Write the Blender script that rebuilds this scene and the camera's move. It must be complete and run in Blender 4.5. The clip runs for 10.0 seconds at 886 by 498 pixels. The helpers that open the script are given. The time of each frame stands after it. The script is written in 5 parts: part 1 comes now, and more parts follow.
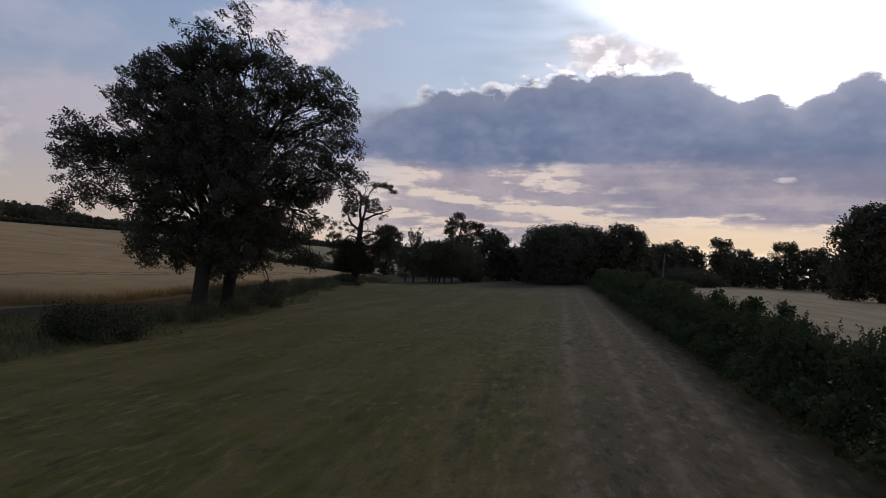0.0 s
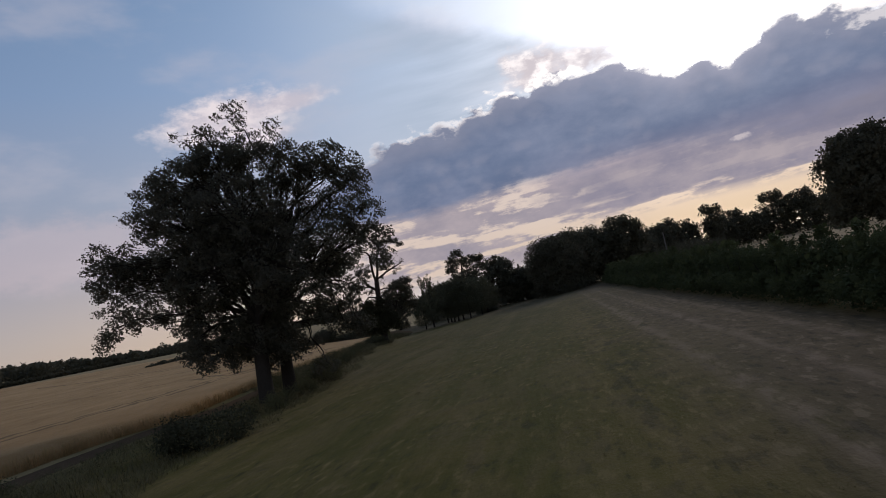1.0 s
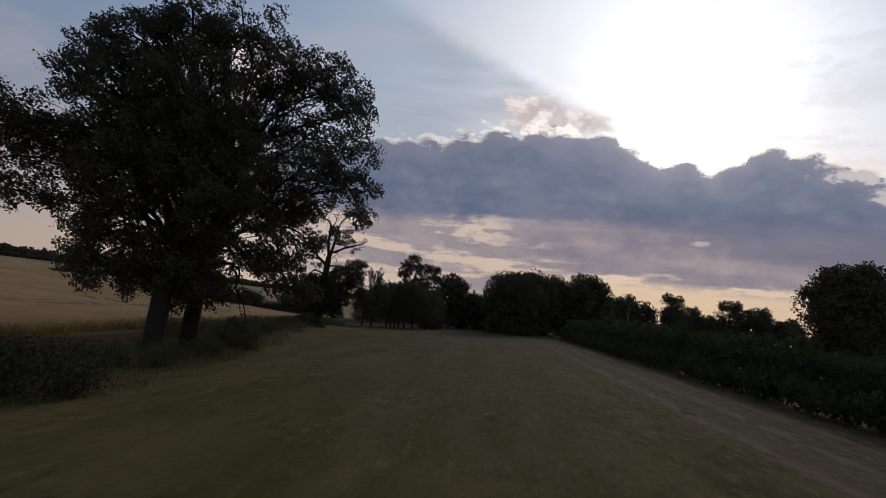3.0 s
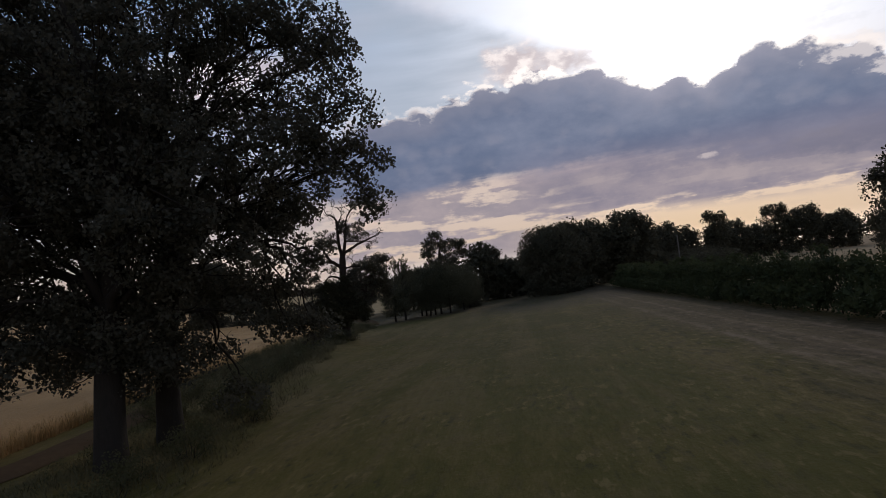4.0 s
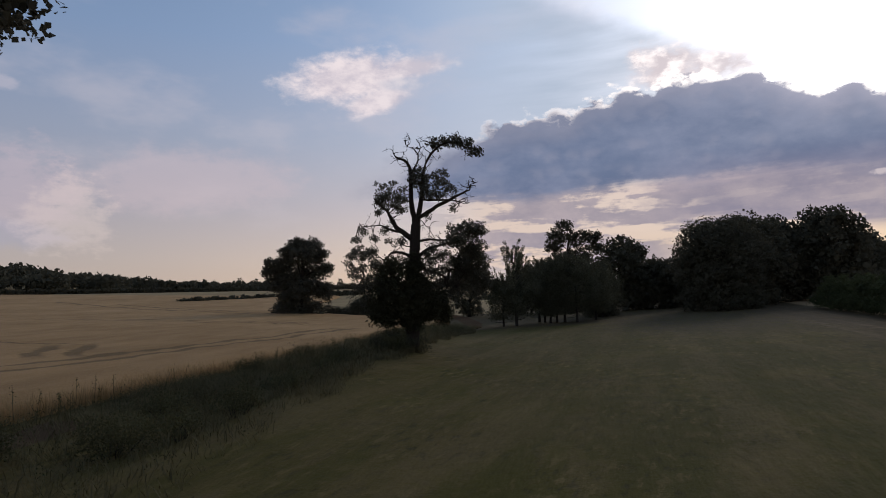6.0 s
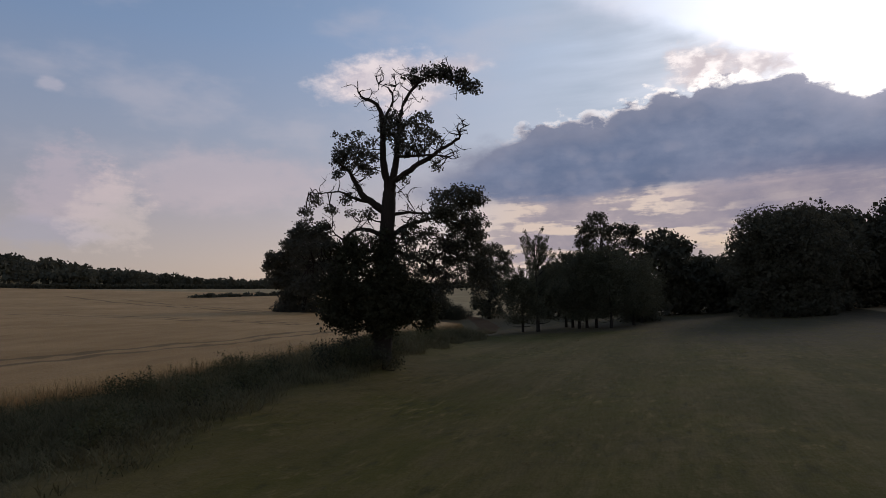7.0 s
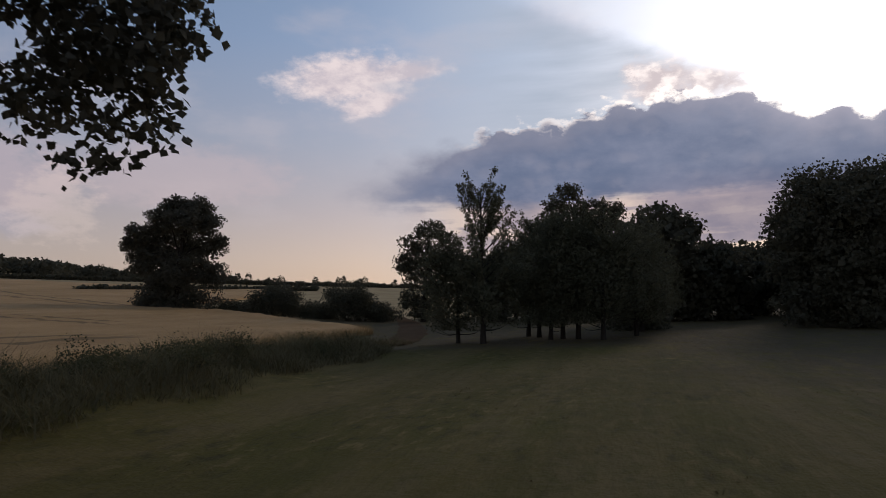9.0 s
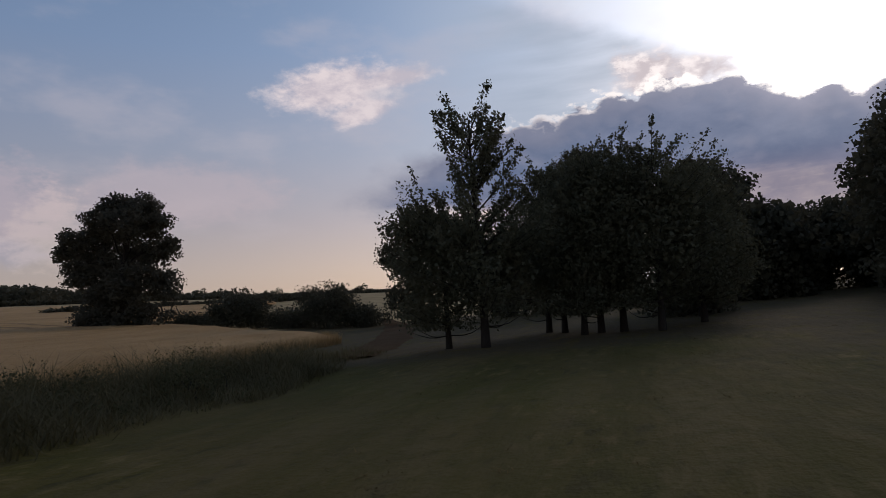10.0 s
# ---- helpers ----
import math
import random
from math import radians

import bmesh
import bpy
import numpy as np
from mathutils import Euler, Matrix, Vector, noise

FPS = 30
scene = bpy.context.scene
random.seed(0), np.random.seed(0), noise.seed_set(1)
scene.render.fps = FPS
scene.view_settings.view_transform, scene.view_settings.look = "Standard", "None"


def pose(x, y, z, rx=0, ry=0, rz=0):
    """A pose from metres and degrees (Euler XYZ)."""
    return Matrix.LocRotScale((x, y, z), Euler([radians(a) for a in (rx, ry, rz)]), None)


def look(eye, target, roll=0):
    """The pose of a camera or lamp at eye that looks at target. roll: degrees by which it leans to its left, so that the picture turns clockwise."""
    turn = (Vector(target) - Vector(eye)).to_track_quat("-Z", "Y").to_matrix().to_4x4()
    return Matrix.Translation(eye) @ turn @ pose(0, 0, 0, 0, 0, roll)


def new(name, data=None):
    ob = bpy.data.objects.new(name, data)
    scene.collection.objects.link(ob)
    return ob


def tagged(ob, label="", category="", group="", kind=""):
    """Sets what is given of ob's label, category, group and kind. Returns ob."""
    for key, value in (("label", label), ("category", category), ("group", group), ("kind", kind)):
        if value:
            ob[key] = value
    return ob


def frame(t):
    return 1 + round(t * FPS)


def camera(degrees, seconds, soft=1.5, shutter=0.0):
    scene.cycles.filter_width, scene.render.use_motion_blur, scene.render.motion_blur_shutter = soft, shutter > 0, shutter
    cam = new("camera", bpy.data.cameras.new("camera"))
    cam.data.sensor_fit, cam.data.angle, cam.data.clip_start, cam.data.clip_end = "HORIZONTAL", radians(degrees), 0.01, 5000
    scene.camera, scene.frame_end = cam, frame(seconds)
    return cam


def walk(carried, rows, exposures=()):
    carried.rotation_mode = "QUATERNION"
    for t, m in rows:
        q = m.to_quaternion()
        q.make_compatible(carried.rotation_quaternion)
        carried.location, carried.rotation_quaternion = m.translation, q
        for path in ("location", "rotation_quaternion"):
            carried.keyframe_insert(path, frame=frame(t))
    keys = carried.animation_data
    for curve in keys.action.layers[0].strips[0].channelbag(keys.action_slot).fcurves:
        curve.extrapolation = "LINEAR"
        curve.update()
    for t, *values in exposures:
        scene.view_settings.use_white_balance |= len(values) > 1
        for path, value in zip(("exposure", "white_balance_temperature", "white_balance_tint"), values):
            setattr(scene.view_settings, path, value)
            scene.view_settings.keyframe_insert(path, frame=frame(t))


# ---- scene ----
cam = camera(69.93, 10.0, soft=0.8, shutter=0.05)
PATH = [
    (0, pose(0.000, 0.000, 4.000, 90.860, -4.456, -2.491)),
    (0.5, pose(-2.139, -1.387, 3.814, 90.143, 9.200, -7.030)),
    (1, pose(-3.431, -0.853, 3.469, 94.824, 11.507, -2.856)),
    (1.5, pose(-4.220, -0.030, 3.002, 95.778, 5.919, -5.698)),
    (2, pose(-4.692, 1.686, 2.506, 96.567, -5.007, -9.478)),
    (2.5, pose(-4.920, 4.548, 2.409, 96.936, -10.947, -9.635)),
    (4, pose(-4.961, 19.840, 4.220, 93.124, 5.925, -6.627)),
    (4.5, pose(-4.135, 25.329, 4.209, 93.078, 5.177, -5.356)),
    (5, pose(-3.575, 30.983, 3.999, 93.419, 1.002, -2.024)),
    (5.5, pose(-3.024, 36.368, 3.870, 93.570, 2.289, 1.591)),
    (6, pose(-2.296, 41.751, 3.471, 93.817, 1.065, 4.766)),
    (7.5, pose(-0.667, 59.403, 2.882, 94.016, 0.382, 7.868)),
    (8, pose(-0.460, 65.924, 2.598, 94.140, -2.441, 4.139)),
    (8.5, pose(-0.307, 71.660, 2.505, 94.155, -0.717, 3.914)),
    (9, pose(-0.142, 78.068, 1.987, 94.266, -1.183, 3.555)),
    (9.5, pose(-0.070, 83.992, 1.611, 94.394, -0.250, 3.964)),
    (10, pose(0.004, 89.992, 1.245, 94.532, 2.436, 3.830)),
]
walk(cam, PATH, ((0.0, 0.02, 6300, 10), (1.0, 0.0, 6450, 10), (2.0, -0.12, 6800, 10), (2.5, -0.3, 6800, 10), (4.5, 0.0, 6600, 11), (5.5, 0.15, 6550, 10), (6.2, 0.02, 6550, 11),
                 (7.5, -0.05, 6600, 11), (8.5, -0.08, 6850, 12), (9.0, -0.03, 6750, 12), (10.0, -0.12, 6600, 12)))

# ---- sky and sun ----
SUN_AZ, SUN_EL = 28.0, 22.0


class Net:
    """Short hand for node arithmetic in one node tree."""

    def __init__(self, tree):
        self.t = tree

    def node(self, kind, **props):
        n = self.t.nodes.new(kind)
        for k, v in props.items():
            setattr(n, k, v)
        return n

    def put(self, sock, v):
        if isinstance(v, bpy.types.NodeSocket):
            self.t.links.new(v, sock)
        else:
            sock.default_value = v

    def m(self, op, *args):
        n = self.node("ShaderNodeMath", operation=op)
        for i, a in enumerate(args):
            self.put(n.inputs[i], a)
        return n.outputs[0]

    def add(self, a, b): return self.m("ADD", a, b)
    def sub(self, a, b): return self.m("SUBTRACT", a, b)
    def mul(self, a, b): return self.m("MULTIPLY", a, b)
    def div(self, a, b): return self.m("DIVIDE", a, b)
    def maxi(self, a, b): return self.m("MAXIMUM", a, b)

    def smooth(self, v, a, b, lo=0.0, hi=1.0):
        n = self.node("ShaderNodeMapRange", interpolation_type="SMOOTHSTEP")
        for i, s in enumerate((v, a, b, lo, hi)):
            self.put(n.inputs[i], s)
        return n.outputs[0]

    def vec(self, x, y, z=0.0):
        n = self.node("ShaderNodeCombineXYZ")
        for i, s in enumerate((x, y, z)):
            self.put(n.inputs[i], s)
        return n.outputs[0]

    def noise(self, v, scale=1.0, detail=4.0, rough=0.55, lac=2.0):
        n = self.node("ShaderNodeTexNoise")
        self.put(n.inputs["Vector"], v)
        n.inputs["Scale"].default_value, n.inputs["Detail"].default_value = scale, detail
        n.inputs["Roughness"].default_value, n.inputs["Lacunarity"].default_value = rough, lac
        return n.outputs["Fac"]

    def mix(self, f, a, b):
        n = self.node("ShaderNodeMix", data_type="RGBA")
        self.put(n.inputs[0], f)
        for i, c in ((6, a), (7, b)):
            self.put(n.inputs[i], (*c, 1.0) if isinstance(c, tuple) else c)
        return n.outputs[2]

    def ramp(self, f, stops, mode="LINEAR"):
        n = self.node("ShaderNodeValToRGB")
        n.color_ramp.interpolation = mode
        while len(n.color_ramp.elements) < len(stops):
            n.color_ramp.elements.new(0.5)
        for e, (p, c) in zip(n.color_ramp.elements, stops):
            e.position = p
            e.color = (*c, 1.0) if isinstance(c, tuple) else (c, c, c, 1.0)
        self.put(n.inputs[0], f)
        return n.outputs[0]

    def gauss(self, v, w):
        q = self.div(v, w)
        return self.m("POWER", 2.718, self.mul(self.mul(q, q), -1.0))

    def addcol(self, a, b, f):
        n = self.node("ShaderNodeMix", data_type="RGBA", blend_type="ADD")
        self.put(n.inputs[0], f)
        for i, c in ((6, a), (7, b)):
            self.put(n.inputs[i], (*c, 1.0) if isinstance(c, tuple) else c)
        return n.outputs[2]


def build_world():
    w = bpy.data.worlds.new("evening_sky")
    scene.world = w
    w.use_nodes = True
    w.node_tree.nodes.clear()
    g = Net(w.node_tree)
    tc = g.node("ShaderNodeTexCoord").outputs["Generated"]
    sep = g.node("ShaderNodeSeparateXYZ")
    g.put(sep.inputs[0], tc)
    x, y, z = sep.outputs
    az = g.mul(g.m("ARCTAN2", x, y), 57.2958)
    el = g.mul(g.m("ARCSINE", z), 57.2958)
    a, e = radians(SUN_AZ), radians(SUN_EL)
    sd = (math.sin(a) * math.cos(e), math.cos(a) * math.cos(e), math.sin(e))
    dot = g.add(g.add(g.mul(x, sd[0]), g.mul(y, sd[1])), g.mul(z, sd[2]))
    far = g.mul(g.m("ARCCOSINE", g.m("MINIMUM", dot, 0.99999)), 57.2958)

    sky = g.node("ShaderNodeTexSky", sky_type="NISHITA", sun_disc=False)
    sky.sun_elevation, sky.sun_rotation = radians(SUN_EL), radians(SUN_AZ)
    sky.air_density, sky.dust_density = 1.0, 1.5
    ramp = g.ramp(g.div(g.maxi(el, 0.0), 60.0), [
        (0.0, (0.68, 0.52, 0.42)), (0.05, (0.63, 0.51, 0.46)), (0.12, (0.52, 0.46, 0.49)), (0.22, (0.40, 0.43, 0.53)),
        (0.36, (0.27, 0.37, 0.55)), (0.55, (0.17, 0.28, 0.46)), (1.0, (0.11, 0.20, 0.37))])
    clear = g.addcol(ramp, sky.outputs[0], 0.012)
    # the light round the hidden sun, and the warm band under the cloud
    dim = g.node("ShaderNodeMix", data_type="RGBA", blend_type="MULTIPLY")
    dim.inputs[0].default_value = 1.0
    g.put(dim.inputs[6], clear)
    g.put(dim.inputs[7], g.mix(g.gauss(far, 50.0), (0.55, 0.60, 0.66), (1.0, 1.0, 1.0)))
    clear = dim.outputs[2]
    # unseen blue sky opposite the sun, lifted as added fill for dark leaves
    clear = g.addcol(clear, (0.12, 0.125, 0.14), g.smooth(far, 75.0, 130.0))
    clear = g.addcol(clear, (0.95, 0.93, 0.92), g.mul(g.gauss(far, 17.0), 0.66))
    clear = g.addcol(clear, (0.20, 0.20, 0.21), g.gauss(far, 26.0))
    clear = g.addcol(clear, (0.08, 0.04, 0.0), g.mul(g.gauss(el, 4.2), g.gauss(g.sub(az, 27.0), 20.0)))
    clear = g.addcol(clear, (0.10, 0.05, 0.01), g.mul(g.gauss(el, 7.0), g.gauss(g.sub(az, 0.0), 25.0)))

    p1 = g.vec(g.mul(az, 0.22), g.mul(el, 0.36))
    n1 = g.noise(p1, 1.0, 7.0, 0.62)
    n2 = g.noise(g.vec(g.mul(az, 0.55), g.mul(el, 0.95), 3.0), 1.0, 6.0, 0.6)
    n3 = g.noise(g.vec(g.mul(az, 0.11), g.sub(g.mul(el, 0.75), g.mul(az, 0.035)), 7.0), 1.0, 4.0, 0.52)
    n4 = g.noise(g.vec(g.mul(az, 0.07), g.mul(el, 0.16), 11.0), 1.0, 5.0, 0.55)
    n5 = g.noise(g.vec(g.mul(az, 1.5), g.mul(el, 2.2), 5.0), 1.0, 5.0, 0.6)
    vor = g.node("ShaderNodeTexVoronoi", feature="SMOOTH_F1")
    vor.inputs["Smoothness"].default_value = 0.35
    g.put(vor.inputs["Vector"], g.vec(g.add(g.mul(az, 0.42), n2), g.add(g.mul(el, 0.62), n1), 2.0))
    vor.inputs["Scale"].default_value = 1.0
    puffy = g.sub(0.42, vor.outputs["Distance"])
    c5 = g.sub(n5, 0.5)
    c1, c2, c3 = g.sub(n1, 0.5), g.sub(n2, 0.5), g.sub(n3, 0.5)

    def blob(ca, ce, ra, re, edge, amount, slope=0.0):
        da = g.div(g.sub(az, ca), ra)
        de = g.div(g.sub(g.sub(el, ce), g.mul(g.sub(az, ca), slope)), re)
        d = g.m("SQRT", g.add(g.mul(da, da), g.mul(de, de)))
        d = g.add(d, g.mul(g.add(c1, c2), -edge))
        return g.mul(g.smooth(d, 1.1, 0.4), amount)

    # thin high haze in the open part of the sky
    col = g.mix(g.mul(g.smooth(n4, 0.48, 0.72), g.mul(g.smooth(el, 2.0, 8.0), 0.30)), clear, (0.62, 0.56, 0.60))
    # faint pink cloud low over the open fields
    col = g.mix(blob(-27.0, 9.5, 11.0, 3.2, 0.9, 0.4, 0.06), col, (0.60, 0.49, 0.52))
    col = g.mix(blob(-38.0, 8.0, 4.5, 3.6, 1.6, 0.5), col, (0.52, 0.44, 0.50))
    col = g.mix(blob(-40.0, 4.8, 6.0, 1.3, 1.2, 0.5), col, (0.36, 0.36, 0.45))
    col = g.mix(blob(-35.4, 6.6, 3.4, 3.6, 1.9, 0.24), col, (0.85, 0.70, 0.62))
    col = g.mix(blob(-40.0, 16.0, 1.2, 0.55, 1.2, 0.35), col, (0.62, 0.56, 0.62))
    # the puff of pale cloud
    puff = g.maxi(g.maxi(blob(-12.6, 18.9, 7.2, 2.5, 0.95, 0.9, 0.10), blob(-7.4, 19.8, 4.6, 1.2, 0.9, 0.9, 0.12)), blob(-10.4, 17.0, 3.8, 1.4, 0.9, 0.85, 0.25))
    col = g.mix(puff, col, g.mix(g.smooth(g.add(c1, g.mul(c2, 0.5)), -0.14, 0.18), (0.60, 0.54, 0.60), (0.86, 0.76, 0.77)))
    col = g.mix(blob(-8.2, 18.4, 2.4, 0.6, 1.2, 0.4), col, (0.47, 0.50, 0.60))
    # grey shaft of shade under the glare, and the light that fans out above it
    edge = g.add(g.sub(el, 25.2), g.add(g.mul(g.sub(az, 3.3), 0.345), g.mul(c1, 1.6)))
    fan = g.mul(g.mul(g.smooth(edge, -0.6, 1.8), g.smooth(edge, 14.0, 1.5)), g.smooth(az, -9.0, 12.0))
    col = g.mix(g.mul(fan, g.add(0.26, g.mul(c1, 0.5))), col, (0.95, 0.94, 0.96))
    shaft = g.mul(g.mul(g.smooth(edge, 0.9, -1.0), g.smooth(az, -12.0, 8.0)), g.mul(g.smooth(g.add(az, g.mul(c1, 6.0)), 25.0, 13.5), g.add(0.66, g.mul(c3, 0.9))))
    col = g.mix(shaft, col, g.mix(g.smooth(az, 4.0, 18.0), (0.38, 0.46, 0.58), (0.52, 0.57, 0.66)))
    # bright billow on the shoulder of the bank
    bill = g.maxi(blob(15.6, 18.4, 4.4, 2.2, 1.1, 0.96, -0.10), blob(19.0, 18.2, 4.0, 1.5, 1.2, 0.9, -0.12))
    bill = g.mul(bill, g.smooth(g.add(az, g.mul(c5, 2.0)), 11.6, 12.8))
    col = g.mix(bill, col, g.mix(g.smooth(g.add(c2, g.mul(puffy, 0.35)), -0.12, 0.18), (0.66, 0.59, 0.62), (1.10, 1.01, 1.00)))

    # thin broken cloud beside the glare
    veil = g.mul(g.smooth(g.add(g.add(n3, g.mul(c2, 0.6)), g.mul(c1, 0.3)), 0.50, 0.62), g.mul(g.smooth(az, 30.0, 40.0), g.smooth(el, 32.0, 22.0)))
    col = g.mix(g.mul(veil, 0.22), col, (0.72, 0.74, 0.80))

    # streaks under the bank
    low = g.mul(g.smooth(el, 0.8, 2.8), g.smooth(el, 10.5, 8.5))
    low = g.mul(low, g.smooth(az, -9.0, 1.0))
    warm = g.mix(0.9, col, g.mix(g.mul(g.gauss(g.sub(az, 29.0), 19.0), g.smooth(el, 6.5, 3.0)), (0.72, 0.56, 0.46), (0.66, 0.47, 0.29)))
    col = g.mix(g.mul(low, 0.85), col, warm)
    clearing = g.sub(1.0, g.mul(g.smooth(az, 12.0, 20.0), g.smooth(el, 5.2, 3.8)))
    streak = g.mul(g.mul(low, clearing), g.smooth(g.add(n3, g.mul(c2, 0.34)), 0.43, 0.53))
    col = g.mix(g.mul(streak, 0.9), col, g.mix(g.smooth(c1, -0.15, 0.15), (0.29, 0.265, 0.325), (0.40, 0.345, 0.385)))
    band = g.mul(g.smooth(g.add(el, g.mul(c3, 5.0)), 4.6, 5.8), g.smooth(g.add(el, g.mul(c2, 2.0)), 12.0, 10.0))
    band = g.mul(band, g.smooth(g.add(az, g.mul(c1, 14.0)), 11.0, 18.0))
    col = g.mix(g.mul(band, 0.88), col, g.mix(g.smooth(c1, -0.2, 0.2), (0.25, 0.235, 0.31), (0.37, 0.325, 0.37)))

    col = g.mix(blob(41.0, 8.6, 13.0, 2.4, 1.2, 0.75, -0.05), col, (0.175, 0.180, 0.255))
    seam = g.gauss(g.sub(g.add(el, g.mul(c2, 2.4)), g.add(7.9, g.mul(az, 0.06))), 0.55)
    col = g.mix(g.mul(g.mul(seam, g.smooth(az, 8.0, 16.0)), 0.35), col, (0.62, 0.49, 0.50))

    # the bank itself
    span = g.div(g.add(az, 20.0), 80.0)
    top = g.mul(g.ramp(span, [((q + 20.0) / 80.0, v / 20.0) for q, v in (
        (-16, 9.0), (-11, 10.2), (-8, 11.0), (-5.7, 12.3), (-2.5, 13.7), (-0.4, 14.6), (6.4, 15.6), (12.3, 16.9), (17, 17.8), (20.8, 17.6),
        (24, 16.3), (26.8, 15.0), (29, 15.4), (31, 14.7), (35, 16.5), (40, 15.3), (43.5, 13.8), (60, 9.0))]), 20.0)
    bot = g.mul(g.ramp(span, [((q + 20.0) / 80.0, v / 20.0) for q, v in (
        (-14, 8.4), (-9, 7.8), (0, 8.3), (12, 8.9), (23, 9.2), (34, 8.1), (43, 8.6), (60, 9.0))]), 20.0)
    depth = g.add(g.sub(top, el), g.add(g.add(g.mul(c1, 2.0), g.mul(c2, 1.0)), g.add(g.mul(c5, 0.6), g.mul(puffy, 1.7))))
    body = g.mul(g.smooth(depth, g.mul(g.smooth(az, 1.0, -7.0), -2.2), g.add(0.35, g.mul(g.smooth(az, 1.0, -7.0), 1.8))), g.smooth(g.add(g.sub(el, bot), g.add(g.mul(c3, 2.6), g.mul(c2, 1.2))), -0.9, 0.9))
    body = g.mul(body, g.smooth(g.add(az, g.mul(c1, 8.0)), -15.0, -4.5))
    soft = g.add(g.mul(g.sub(n4, 0.5), 0.9), g.add(g.mul(c3, 0.15), g.mul(c1, 0.75)))
    shade = g.mix(g.smooth(soft, -0.24, 0.26), (0.112, 0.154, 0.262), (0.208, 0.242, 0.355))
    shade = g.mix(g.mul(g.smooth(puffy, -0.05, 0.35), 0.42), shade, (0.25, 0.265, 0.36))
    shade = g.mix(g.mul(g.smooth(depth, 3.2, 0.2), 0.40), shade, (0.31, 0.30, 0.37))
    shade = g.mix(g.mul(g.mul(g.smooth(el, 11.5, 8.0), g.smooth(az, 8.0, 24.0)), 0.6), shade, (0.30, 0.265, 0.335))
    shade = g.addcol(shade, (0.16, 0.14, 0.15), g.mul(g.gauss(far, 11.0), g.smooth(depth, 2.5, 0.0)))
    col = g.mix(g.mul(body, 0.96), col, shade)
    # silver lining
    rim = g.mul(g.smooth(depth, -0.45, -0.05), g.smooth(depth, 0.70, 0.20))
    rim = g.mul(rim, g.smooth(g.add(g.add(c2, g.mul(c5, 0.35)), g.mul(c1, 0.6)), -0.08, 0.06))
    rim = g.mul(rim, g.mul(g.mul(g.smooth(az, -4.0, 2.0), g.add(0.55, g.mul(g.smooth(az, 4.0, 14.0), 0.45))), g.smooth(az, 50.0, 40.0)))
    col = g.mix(g.mul(rim, g.add(0.9, g.mul(g.gauss(far, 14.0), 0.25))), col, g.mix(g.gauss(far, 14.0), (1.0, 0.92, 0.91), (1.4, 1.35, 1.3)))

    # small lit cloudlets in front of the bank
    col = g.mix(blob(30.4, 8.4, 0.8, 0.25, 3.0, 0.45), col, (0.85, 0.74, 0.72))
    col = g.mix(g.maxi(blob(41.0, 14.2, 2.6, 0.9, 4.2, 0.55), blob(44.0, 12.6, 2.4, 0.8, 4.2, 0.5)), col, (1.0, 0.93, 0.92))
    col = g.mix(g.smooth(el, 0.0, -1.0), col, (0.08, 0.075, 0.05))
    bg = g.node("ShaderNodeBackground")
    g.put(bg.inputs[0], col)
    bg.inputs[1].default_value = 1.0
    out = g.node("ShaderNodeOutputWorld")
    g.t.links.new(bg.outputs[0], out.inputs[0])


build_world()
sun = new("sun", bpy.data.lights.new("sun", "SUN"))
sun.data.energy, sun.data.angle, sun.data.color = 0.5, radians(12), (1.0, 0.86, 0.70)
a_, e_ = radians(SUN_AZ), radians(SUN_EL)
sun.matrix_world = look((100 * math.sin(a_) * math.cos(e_), 100 * math.cos(a_) * math.cos(e_), 100 * math.sin(e_)), (0, 0, 0))
scene.view_settings.exposure = 0.0


# ---- the lie of the land ----
def sstep(v, a, b):
    q = np.clip((v - a) / (b - a), 0, 1)
    return q * q * (3 - 2 * q)


def land(x, y):
    """Height of the ground: a field that falls to the left and ahead, wide fields that rise to the skyline."""
    x, y = np.asarray(x, float), np.asarray(y, float)
    near = 0.27 + 0.0455 * np.clip(x, -12, 60) - 0.02 * np.clip(x + 12, -50, 0) - 0.0078 * np.clip(y, -60, 125)
    r = np.hypot(x, y - 60)
    bearing = np.degrees(np.arctan2(x, y - 60))
    hill = 17.0 * np.exp(-((bearing + 45) / 9) ** 2) * sstep(r, 380, 540)
    ditch = -0.2 * np.exp(-((x + 12.6 - 0.05 * (y - 60)) / 1.2) ** 2) * sstep(y, -30, 0) * (1 - sstep(y, 95, 112))
    bank = 0.8 * np.exp(-((x + 8.6 - 0.03 * (y - 80)) / 2.4) ** 2) * sstep(y, 50, 72) * (1 - sstep(y, 92, 108))
    return bank + near + (3 + 0.0072 * r - near) * sstep(r, 115, 300) + hill + ditch


def hedge_x(y):
    return 5.8 + 0.232 * y


CROP_Y = (-60, 20, 35, 41, 60, 72, 88, 108, 127, 131, 155, 161, 400)
CROP_X = (-29, -24.0, -22.0, -19.2, -18.6, -17.6, -15.0, -13.2, -8.8, -11.0, -32, -47, -70)
VERGE_Y = (-60, 10, 20, 24, 30.5, 40, 50, 60, 70, 76, 82, 90, 96, 101, 106, 114, 118)
VERGE_X = (-13.5, -12.9, -12.6, -12.2, -10.9, -9.9, -9.0, -8.6, -8.2, -7.5, -7.0, -6.7, -6.1, -5.4, -4.8, -4.6, -4.6)


def crop_x(y):
    return np.interp(y, CROP_Y, CROP_X)


def verge_x(y):
    return np.interp(y, VERGE_Y, VERGE_X)


